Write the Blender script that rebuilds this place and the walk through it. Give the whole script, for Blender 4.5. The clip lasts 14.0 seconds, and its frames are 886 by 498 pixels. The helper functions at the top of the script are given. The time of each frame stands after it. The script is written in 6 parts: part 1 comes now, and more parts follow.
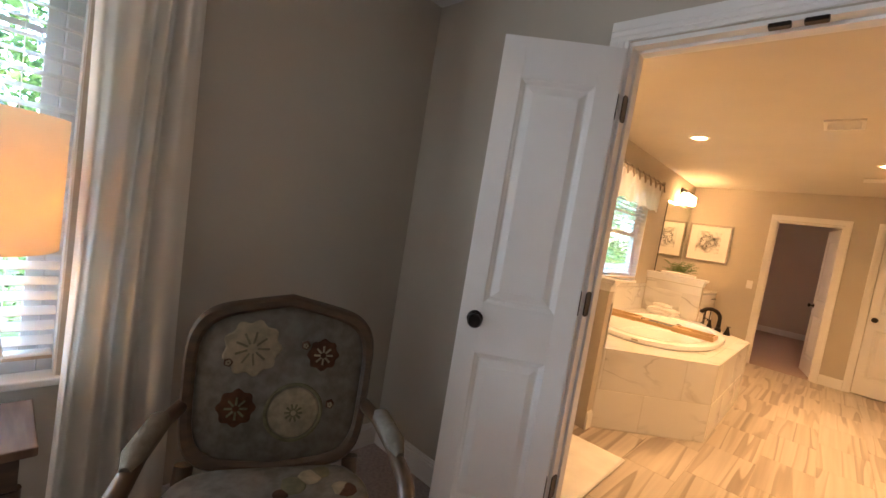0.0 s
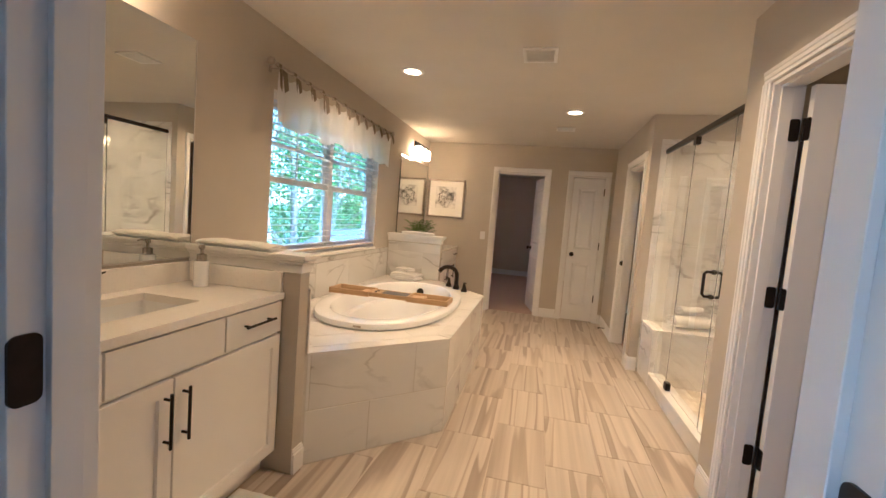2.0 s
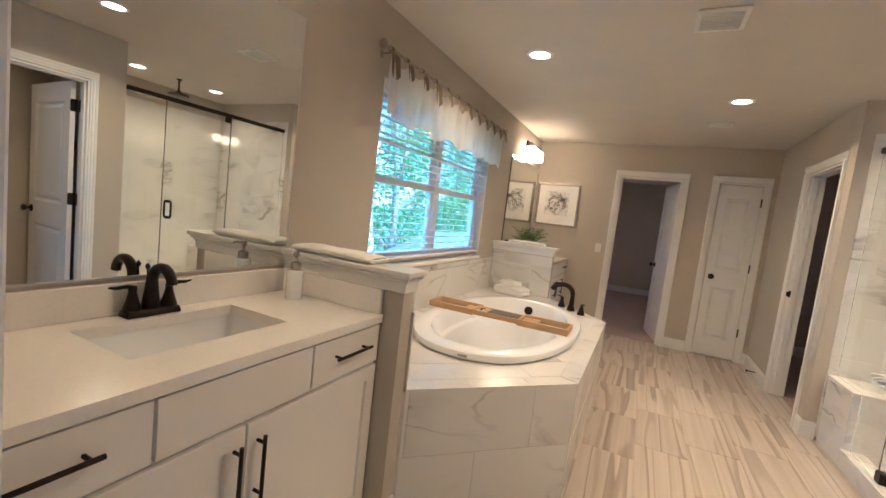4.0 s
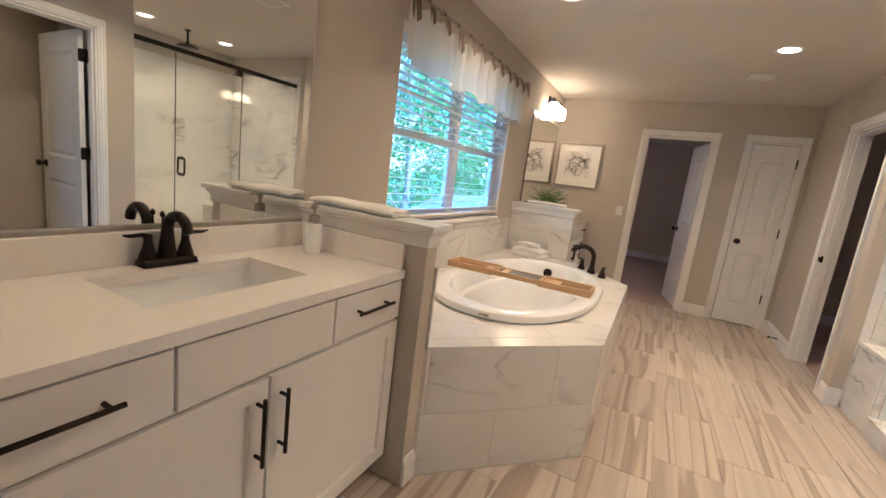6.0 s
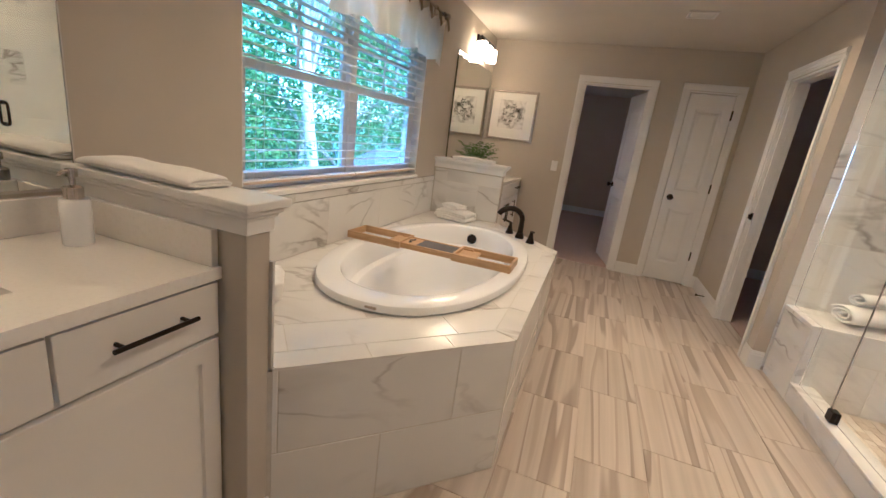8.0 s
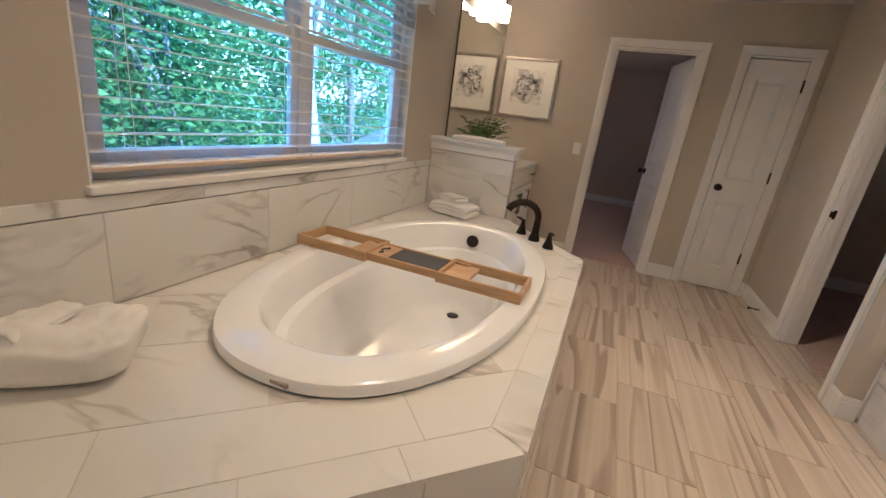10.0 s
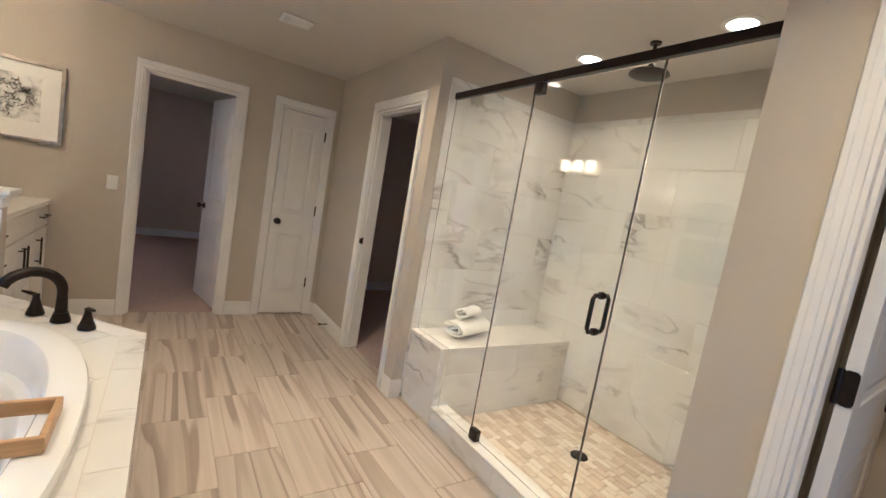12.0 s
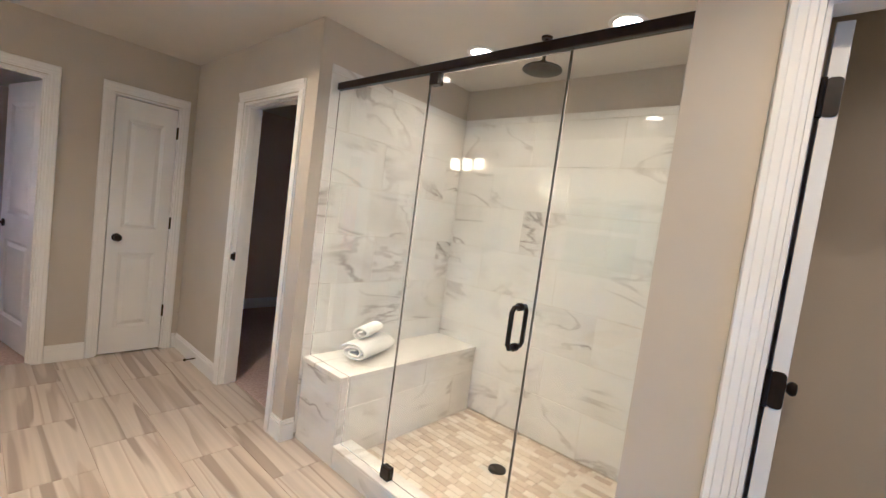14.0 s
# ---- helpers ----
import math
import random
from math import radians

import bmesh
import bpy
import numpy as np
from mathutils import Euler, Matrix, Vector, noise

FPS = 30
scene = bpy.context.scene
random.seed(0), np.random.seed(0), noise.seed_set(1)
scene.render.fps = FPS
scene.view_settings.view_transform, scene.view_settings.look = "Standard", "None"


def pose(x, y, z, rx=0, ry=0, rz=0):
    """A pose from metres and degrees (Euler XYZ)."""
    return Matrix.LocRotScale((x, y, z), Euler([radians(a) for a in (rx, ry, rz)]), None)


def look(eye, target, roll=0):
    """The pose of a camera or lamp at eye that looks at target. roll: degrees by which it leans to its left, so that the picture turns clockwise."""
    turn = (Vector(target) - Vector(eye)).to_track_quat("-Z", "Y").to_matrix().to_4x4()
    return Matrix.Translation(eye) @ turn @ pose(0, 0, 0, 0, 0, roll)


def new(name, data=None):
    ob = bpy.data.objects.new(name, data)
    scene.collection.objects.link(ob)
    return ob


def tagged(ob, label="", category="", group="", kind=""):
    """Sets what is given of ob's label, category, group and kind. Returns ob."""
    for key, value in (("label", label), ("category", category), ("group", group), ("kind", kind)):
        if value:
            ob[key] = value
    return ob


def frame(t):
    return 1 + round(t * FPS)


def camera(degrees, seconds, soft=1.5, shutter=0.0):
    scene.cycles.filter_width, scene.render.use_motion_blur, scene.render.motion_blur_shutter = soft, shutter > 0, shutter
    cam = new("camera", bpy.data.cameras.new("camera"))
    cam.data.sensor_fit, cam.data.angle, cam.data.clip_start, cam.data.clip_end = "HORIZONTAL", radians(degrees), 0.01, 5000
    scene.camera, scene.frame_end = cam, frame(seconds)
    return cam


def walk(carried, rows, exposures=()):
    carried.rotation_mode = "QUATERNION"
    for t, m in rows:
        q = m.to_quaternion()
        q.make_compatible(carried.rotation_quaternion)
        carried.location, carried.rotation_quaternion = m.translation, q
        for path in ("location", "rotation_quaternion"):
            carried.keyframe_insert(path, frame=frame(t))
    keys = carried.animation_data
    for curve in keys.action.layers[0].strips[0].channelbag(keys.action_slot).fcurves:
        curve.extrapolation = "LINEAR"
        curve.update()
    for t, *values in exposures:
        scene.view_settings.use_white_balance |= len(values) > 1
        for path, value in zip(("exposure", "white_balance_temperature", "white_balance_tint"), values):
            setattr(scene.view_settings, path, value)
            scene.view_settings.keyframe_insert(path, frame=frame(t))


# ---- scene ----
cam = camera(93.4, 14.0)
PATH = [
    (0, (0.286, 0.152, 1.326), (-1.071, 1.615, 1.185), 9.2),
    (0.5, (0.249, 0.464, 1.316), (-0.822, 2.148, 1.179), 9.0),
    (1, (0.191, 0.804, 1.339), (-0.455, 2.692, 1.207), 6.9),
    (1.5, (0.231, 1.107, 1.328), (-0.23, 3.047, 1.181), 4.8),
    (2, (0.272, 1.323, 1.339), (-0.167, 3.268, 1.183), 4.6),
    (2.5, (0.176, 1.535, 1.328), (-0.223, 3.489, 1.181), 5.6),
    (3, (0.078, 1.695, 1.34), (-0.405, 3.629, 1.188), 6.3),
    (3.5, (0.015, 1.728, 1.339), (-0.684, 3.594, 1.174), 6.5),
    (4, (-0.009, 1.716, 1.349), (-0.865, 3.514, 1.167), 6.7),
    (4.2, (-0.021, 1.706, 1.351), (-0.919, 3.483, 1.157), 6.8),
    (6.3, (-0.093, 1.78, 1.288), (-0.952, 3.546, 0.91), 7.5),
    (6.5, (-0.099, 1.792, 1.296), (-0.91, 3.579, 0.908), 7.6),
    (7, (-0.091, 1.904, 1.313), (-0.778, 3.735, 0.893), 7.5),
    (7.5, (-0.045, 2.123, 1.317), (-0.675, 3.961, 0.843), 7.4),
    (7.7, (-0.03, 2.199, 1.321), (-0.647, 4.035, 0.821), 7.5),
    (9.8, (-0.175, 3.016, 1.246), (-0.829, 4.802, 0.627), 7.9),
    (10, (-0.168, 3.033, 1.262), (-0.823, 4.82, 0.65), 7.7),
    (10.5, (-0.213, 3.068, 1.3), (-0.753, 4.903, 0.714), 8.1),
    (11, (-0.336, 3.108, 1.327), (-0.397, 5.043, 0.822), 9.0),
    (11.5, (-0.31, 3.162, 1.346), (0.302, 5.032, 0.986), 10.3),
    (12, (-0.176, 3.199, 1.385), (0.941, 4.844, 1.176), 9.9),
    (12.5, (-0.052, 3.315, 1.419), (1.307, 4.775, 1.273), 8.3),
    (13, (-0.013, 3.394, 1.417), (1.445, 4.757, 1.286), 7.5),
    (13.5, (-0.034, 3.44, 1.418), (1.461, 4.762, 1.287), 7.5),
    (14, (-0.04, 3.451, 1.413), (1.469, 4.757, 1.278), 7.5),
]
walk(cam, [(t, look(eye, target, roll)) for t, eye, target, roll in PATH],
     exposures=[(0.0, 5.1, 5800, 8), (0.5, 5.36, 5250, 4), (1.0, 5.03, 4750, 1), (1.5, 4.88, 4750, 1), (2.0, 4.6, 4150, 0), (3.0, 4.46, 3860, -1), (4.0, 4.52, 3780, -2), (6.5, 4.53, 3780, -1), (7.7, 4.33, 3760, -1), (9.8, 4.05, 3780, -1),
                (10.5, 4.02, 3850, 0), (11.0, 4.0, 4400, 6), (11.5, 4.0, 4380, 0), (12.0, 4.46, 3600, -4), (12.3, 4.57, 3600, -3), (12.8, 4.7, 3550, -2), (14.0, 4.7, 3530, -2)])

# ---- world, sun and exposure ----
world = bpy.data.worlds.new("sky")
scene.world = world
world.use_nodes = True
wn, wl = world.node_tree.nodes, world.node_tree.links
sky = wn.new("ShaderNodeTexSky")
sky.sky_type, sky.sun_disc = "NISHITA", False
sky.sun_elevation, sky.sun_rotation = radians(48), radians(250)
sky.ozone_density = 5.0
wl.new(sky.outputs[0], wn["Background"].inputs[0])
wn["Background"].inputs[1].default_value = 0.15
sun = new("sun", bpy.data.lights.new("sun", "SUN"))
sun.data.energy, sun.data.angle, sun.data.color = 1.15, radians(0.5), (1.0, 0.96, 0.88)
sun.matrix_world = look((14, -6, 26), (-9, 4, 0))
CAN_W = 0.75                   # watts of a recessed lamp
day = new("bedroom_daylight", bpy.data.lights.new("bedroom_daylight", "AREA"))
day.data.shape, day.data.size, day.data.size_y, day.data.energy, day.data.color = "RECTANGLE", 1.4, 1.4, 2.4, (0.97, 0.96, 0.98)
day.matrix_world = look((-1.49, -0.85, 1.35), (2.0, -0.6, 1.0))


# ---- materials ----
def mat(name, color, rough=0.5, metal=0.0, color2=None, scale=8.0, detail=4.0, bump=0.0, bump_scale=None, stretch=(1, 1, 1),
        rand=0.0, rvar=0.0, spec=0.5, emit=None, strength=0.0, coat=0.0, mixpos=(0.35, 0.65)):
    m = bpy.data.materials.new(name)
    m.use_nodes = True
    nt = m.node_tree
    n, l = nt.nodes, nt.links
    b = n["Principled BSDF"]
    b.inputs["Base Color"].default_value = (*color, 1)
    b.inputs["Roughness"].default_value = rough
    b.inputs["Metallic"].default_value = metal
    b.inputs["Specular IOR Level"].default_value = spec
    b.inputs["Coat Weight"].default_value = coat
    if emit:
        b.inputs["Emission Color"].default_value = (*emit, 1)
        b.inputs["Emission Strength"].default_value = strength
    tc = n.new("ShaderNodeTexCoord")
    mp = n.new("ShaderNodeMapping")
    mp.inputs["Scale"].default_value = stretch
    l.new(tc.outputs["Object"], mp.inputs[0])
    vec = mp.outputs[0]
    if rand:
        oi = n.new("ShaderNodeObjectInfo")
        mul = n.new("ShaderNodeMath")
        mul.operation = "MULTIPLY"
        mul.inputs[1].default_value = rand
        l.new(oi.outputs["Random"], mul.inputs[0])
        add = n.new("ShaderNodeVectorMath")
        l.new(vec, add.inputs[0])
        l.new(mul.outputs[0], add.inputs[1])
        vec = add.outputs[0]
    if color2:
        t = n.new("ShaderNodeTexNoise")
        t.inputs["Scale"].default_value, t.inputs["Detail"].default_value = scale, detail
        l.new(vec, t.inputs["Vector"])
        r = n.new("ShaderNodeValToRGB")
        r.color_ramp.elements[0].position, r.color_ramp.elements[1].position = mixpos
        r.color_ramp.elements[0].color, r.color_ramp.elements[1].color = (*color, 1), (*color2, 1)
        l.new(t.outputs[0], r.inputs[0])
        l.new(r.outputs[0], b.inputs["Base Color"])
    if rvar:
        t2 = n.new("ShaderNodeTexNoise")
        t2.inputs["Scale"].default_value = scale * 2.7
        l.new(vec, t2.inputs["Vector"])
        mr = n.new("ShaderNodeMapRange")
        mr.inputs["To Min"].default_value, mr.inputs["To Max"].default_value = max(0.02, rough - rvar), rough + rvar
        l.new(t2.outputs[0], mr.inputs[0])
        l.new(mr.outputs[0], b.inputs["Roughness"])
    if bump:
        t3 = n.new("ShaderNodeTexNoise")
        t3.inputs["Scale"].default_value, t3.inputs["Detail"].default_value = bump_scale or scale * 6, 3
        l.new(vec, t3.inputs["Vector"])
        bp = n.new("ShaderNodeBump")
        bp.inputs["Strength"].default_value, bp.inputs["Distance"].default_value = bump, 0.004
        l.new(t3.outputs[0], bp.inputs["Height"])
        l.new(bp.outputs[0], b.inputs["Normal"])
    return m


def marble(name, base, vein, rough=0.16, amount=1.0, rand=40.0):
    """White porcelain with soft diagonal grey veins, shifted from tile to tile."""
    m = mat(name, base, rough, rand=rand)
    nt = m.node_tree
    n, l = nt.nodes, nt.links
    vec = [x for x in n if x.bl_idname == "ShaderNodeVectorMath"][0].outputs[0]
    rot = n.new("ShaderNodeMapping")
    rot.inputs["Rotation"].default_value = (0.5, 0.4, 0.65)
    rot.inputs["Scale"].default_value = (1.0, 2.6, 1.0)
    l.new(vec, rot.inputs[0])

    def ridge(scale, width, dist):
        t = n.new("ShaderNodeTexNoise")
        t.inputs["Scale"].default_value, t.inputs["Detail"].default_value, t.inputs["Distortion"].default_value = scale, 5, dist
        l.new(rot.outputs[0], t.inputs["Vector"])
        s = n.new("ShaderNodeMath")
        s.operation = "SUBTRACT"
        s.inputs[1].default_value = 0.5
        l.new(t.outputs[0], s.inputs[0])
        a = n.new("ShaderNodeMath")
        a.operation = "ABSOLUTE"
        l.new(s.outputs[0], a.inputs[0])
        r = n.new("ShaderNodeMapRange")
        r.inputs["From Min"].default_value, r.inputs["From Max"].default_value = 0.0, width
        r.inputs["To Min"].default_value, r.inputs["To Max"].default_value = 1.0, 0.0
        l.new(a.outputs[0], r.inputs[0])
        return r.outputs[0]

    thin, broad = ridge(1.3, 0.028, 0.7), ridge(0.7, 0.11, 0.4)
    mask = n.new("ShaderNodeTexNoise")
    mask.inputs["Scale"].default_value = 1.7
    l.new(vec, mask.inputs["Vector"])
    mr = n.new("ShaderNodeMapRange")
    mr.inputs["From Min"].default_value, mr.inputs["From Max"].default_value = 0.46, 0.70
    l.new(mask.outputs[0], mr.inputs[0])

    def times(a, k):
        x = n.new("ShaderNodeMath")
        x.operation = "MULTIPLY"
        l.new(a, x.inputs[0])
        if isinstance(k, float):
            x.inputs[1].default_value = k
        else:
            l.new(k, x.inputs[1])
        return x.outputs[0]

    s = n.new("ShaderNodeMath")
    s.use_clamp = True
    l.new(times(times(thin, mr.outputs[0]), 0.75 * amount), s.inputs[0])
    l.new(times(times(broad, mr.outputs[0]), 0.32 * amount), s.inputs[1])
    mix = n.new("ShaderNodeMix")
    mix.data_type = "RGBA"
    mix.inputs[6].default_value, mix.inputs[7].default_value = (*base, 1), (*vein, 1)
    l.new(s.outputs[0], mix.inputs[0])
    l.new(mix.outputs[2], n["Principled BSDF"].inputs["Base Color"])
    return m


def striped(name):
    """Striated stone-look porcelain: long streaks of cream, taupe and brown along each tile's length."""
    m = mat(name, (0.6, 0.5, 0.4), 0.32, rand=60.0, stretch=(1, 1, 1))
    nt = m.node_tree
    n, l = nt.nodes, nt.links
    vec = [x for x in n if x.bl_idname == "ShaderNodeVectorMath"][0].outputs[0]

    def streak(sx, sy, detail, dist):
        mp = n.new("ShaderNodeMapping")
        mp.inputs["Scale"].default_value = (sx, sy, 0.3)
        l.new(vec, mp.inputs[0])
        t = n.new("ShaderNodeTexNoise")
        t.inputs["Scale"].default_value, t.inputs["Detail"].default_value, t.inputs["Distortion"].default_value = 1.0, detail, dist
        l.new(mp.outputs[0], t.inputs["Vector"])
        return t.outputs[0]

    r = n.new("ShaderNodeValToRGB")
    e = r.color_ramp.elements
    e[0].position, e[0].color = 0.28, (0.43, 0.365, 0.30, 1)
    e[1].position, e[1].color = 0.74, (0.48, 0.41, 0.335, 1)
    for p, c in ((0.35, (0.55, 0.48, 0.405, 1)), (0.445, (0.58, 0.515, 0.44, 1)), (0.452, (0.42, 0.35, 0.285, 1)), (0.48, (0.48, 0.41, 0.335, 1)), (0.488, (0.56, 0.49, 0.415, 1)),
                 (0.55, (0.585, 0.52, 0.445, 1)), (0.558, (0.335, 0.275, 0.22, 1)), (0.59, (0.40, 0.335, 0.275, 1)), (0.60, (0.53, 0.46, 0.38, 1)), (0.66, (0.575, 0.51, 0.43, 1))):
        x = e.new(p)
        x.color = c
    l.new(streak(0.24, 5.2, 1.6, 0.03), r.inputs[0])
    fine = n.new("ShaderNodeMapRange")
    fine.inputs["From Min"].default_value, fine.inputs["From Max"].default_value = 0.3, 0.7
    fine.inputs["To Min"].default_value, fine.inputs["To Max"].default_value = 0.90, 1.08
    l.new(streak(0.7, 34, 2, 0.0), fine.inputs[0])
    mix = n.new("ShaderNodeVectorMath")
    mix.operation = "SCALE"
    l.new(r.outputs[0], mix.inputs[0])
    info = n.new("ShaderNodeObjectInfo")
    tone = n.new("ShaderNodeMapRange")
    tone.inputs["To Min"].default_value, tone.inputs["To Max"].default_value = 0.90, 1.05
    l.new(info.outputs["Random"], tone.inputs[0])
    both = n.new("ShaderNodeMath")
    both.operation = "MULTIPLY"
    l.new(fine.outputs[0], both.inputs[0])
    l.new(tone.outputs[0], both.inputs[1])
    l.new(both.outputs[0], mix.inputs["Scale"])
    l.new(mix.outputs[0], n["Principled BSDF"].inputs["Base Color"])
    return m


def glass(name, tint=(1, 1, 1), rough=0.0):
    m = mat(name, tint, rough, spec=0.5)
    b = m.node_tree.nodes["Principled BSDF"]
    b.inputs["Transmission Weight"].default_value = 1.0
    b.inputs["IOR"].default_value = 1.45
    return m


def cloth(name, color, rough=0.9, bump=0.25, scale=300, trans=0.0):
    m = mat(name, color, rough, color2=tuple(c * 0.9 for c in color), scale=6, bump=bump, bump_scale=scale, spec=0.2)
    if trans:
        nt = m.node_tree
        t = nt.nodes.new("ShaderNodeBsdfTranslucent")
        t.inputs[0].default_value = (*color, 1)
        mx = nt.nodes.new("ShaderNodeMixShader")
        mx.inputs[0].default_value = trans
        nt.links.new(nt.nodes["Principled BSDF"].outputs[0], mx.inputs[1])
        nt.links.new(t.outputs[0], mx.inputs[2])
        nt.links.new(mx.outputs[0], nt.nodes["Material Output"].inputs[0])
    return m


WALL = mat("wall_paint", (0.512, 0.469, 0.397), 0.75, color2=(0.492, 0.449, 0.377), scale=2.5, bump=0.12, bump_scale=180, spec=0.25)
WALL_DIM = mat("closet_paint", (0.60, 0.52, 0.455), 0.8, color2=(0.575, 0.495, 0.43), scale=2.5, bump=0.12, bump_scale=180, spec=0.2)
CEIL = mat("ceiling_paint", (0.64, 0.605, 0.545), 0.85, color2=(0.62, 0.585, 0.525), scale=3, bump=0.18, bump_scale=120, spec=0.2)
TRIM = mat("trim_paint", (0.80, 0.79, 0.77), 0.38, color2=(0.77, 0.76, 0.74), scale=5, bump=0.03, bump_scale=60)
DOORP = mat("door_paint", (0.78, 0.775, 0.765), 0.42, color2=(0.75, 0.745, 0.735), scale=4, bump=0.05, bump_scale=90)
CAB = mat("cabinet_paint", (0.83, 0.805, 0.76), 0.40, color2=(0.81, 0.785, 0.74), scale=4, bump=0.02, bump_scale=80)
QUARTZ = mat("quartz", (0.86, 0.835, 0.79), 0.20, color2=(0.815, 0.785, 0.735), scale=90, detail=2, rvar=0.04, mixpos=(0.5, 0.8))
FLOOR_TILE = striped("striated_porcelain")
GROUT = mat("grout", (0.60, 0.52, 0.44), 0.9, color2=(0.56, 0.48, 0.40), scale=20, bump=0.2)
MARBLE = marble("marble_tile", (0.725, 0.715, 0.69), (0.33, 0.31, 0.29), 0.14, 1.35)
MARBLE_DECK = marble("marble_deck", (0.74, 0.725, 0.695), (0.38, 0.35, 0.32), 0.2)
WGROUT = mat("white_grout", (0.62, 0.59, 0.53), 0.9, color2=(0.57, 0.54, 0.48), scale=30, bump=0.1)
ACRYLIC = mat("acrylic", (0.86, 0.86, 0.865), 0.15, color2=(0.85, 0.85, 0.855), scale=2, coat=0.2, rvar=0.03)
PORCELAIN = mat("porcelain", (0.90, 0.91, 0.92), 0.10, coat=0.4, color2=(0.88, 0.89, 0.90), scale=3)
CERAMIC = mat("ceramic", (0.86, 0.85, 0.83), 0.08, coat=0.5, color2=(0.85, 0.84, 0.82), scale=3)
BRONZE = mat("oil_rubbed_bronze", (0.012, 0.010, 0.009), 0.36, 0.6, color2=(0.022, 0.016, 0.013), scale=25, rvar=0.08)
PEWTER = mat("pewter", (0.42, 0.38, 0.33), 0.38, 0.9, color2=(0.33, 0.29, 0.25), scale=30)
MIRROR_TRIM = mat("mirror_trim", (0.62, 0.60, 0.57), 0.42, 1.0)
MIRROR = mat("mirror_silver", (0.80, 0.82, 0.79), 0.01, 1.0)
GLASS = glass("clear_glass", (0.97, 0.99, 0.98))
TOWEL = cloth("terry_cotton", (0.87, 0.855, 0.83), bump=0.28, scale=420)
VALANCE = cloth("white_cotton", (0.92, 0.915, 0.91), bump=0.1, scale=200, trans=0.72)
CURTAIN = cloth("cream_linen", (0.84, 0.80, 0.72), bump=0.15, scale=220, trans=0.3)
TAUPE = cloth("taupe_band", (0.20, 0.165, 0.13), bump=0.2)
VINYL = mat("white_vinyl", (0.80, 0.81, 0.83), 0.45, color2=(0.78, 0.79, 0.81), scale=6)
SLAT = mat("blind_slat", (0.84, 0.84, 0.84), 0.28, color2=(0.80, 0.80, 0.79), scale=10)
BAMBOO = mat("bamboo", (0.50, 0.335, 0.15), 0.45, color2=(0.40, 0.255, 0.10), scale=6, stretch=(1, 12, 12), bump=0.05)
SLATE = mat("dark_slate", (0.035, 0.035, 0.04), 0.5, color2=(0.05, 0.05, 0.055), scale=12)
CARPET = mat("carpet", (0.50, 0.41, 0.38), 0.98, color2=(0.38, 0.31, 0.285), scale=60, bump=1.0, bump_scale=240, spec=0.1)
LENS = mat("lamp_lens", (1, 0.9, 0.75), 0.5, emit=(1, 0.52, 0.22), strength=1.0)
SHADE = mat("opal_glass", (0.95, 0.9, 0.8), 0.3, emit=(1, 0.51, 0.19), strength=0.95)
SHADE_FAR = mat("opal_glass_bright", (0.95, 0.9, 0.8), 0.3, emit=(1, 0.51, 0.19), strength=1.4)
BULB = mat("bulb", (1, 0.8, 0.6), 0.5, emit=(1, 0.50, 0.185), strength=1.6)
# warm filter for the openings added out of view in the dim rooms
AMBER_FILTER = cloth("amber_filter", (0.93, 0.59, 0.42), bump=0.1, trans=0.95)
LINEN = cloth("lamp_linen", (0.86, 0.74, 0.58), bump=0.2, trans=0.5)
MOSAIC = mat("mosaic_stone", (0.62, 0.54, 0.44), 0.45, color2=(0.44, 0.36, 0.27), scale=3, rand=0)


# ---- shapes ----
def box(bm, x0, x1, y0, y1, z0, z1, bevel=0.0, seg=1):
    v = [bm.verts.new((x, y, z)) for x in (x0, x1) for y in (y0, y1) for z in (z0, z1)]
    f = [bm.faces.new([v[i] for i in q]) for q in ((0, 1, 3, 2), (4, 6, 7, 5), (0, 4, 5, 1), (2, 3, 7, 6), (0, 2, 6, 4), (1, 5, 7, 3))]
    if bevel:
        e = list({e for q in f for e in q.edges})
        bmesh.ops.bevel(bm, geom=e, offset=bevel, segments=seg, profile=0.5, affect="EDGES")
    return f


def tube(bm, pts, radii, seg=12, cap=True, squash=1.0):
    """A round bar along points; radii one for all or one a point."""
    pts = [Vector(p) for p in pts]
    if isinstance(radii, (int, float)):
        radii = [radii] * len(pts)
    rings, side = [], None
    for i, p in enumerate(pts):
        d = (pts[min(i + 1, len(pts) - 1)] - pts[max(i - 1, 0)]).normalized()
        if side is None:
            side = d.orthogonal().normalized()
        side = (side - d * side.dot(d)).normalized()
        up = d.cross(side)
        rings.append([bm.verts.new(p + radii[i] * (math.cos(a) * side + squash * math.sin(a) * up)) for a in [2 * math.pi * k / seg for k in range(seg)]])
    for a, b in zip(rings, rings[1:]):
        for k in range(seg):
            bm.faces.new((a[k], a[(k + 1) % seg], b[(k + 1) % seg], b[k]))
    if cap:
        bm.faces.new(rings[0][::-1])
        bm.faces.new(rings[-1])


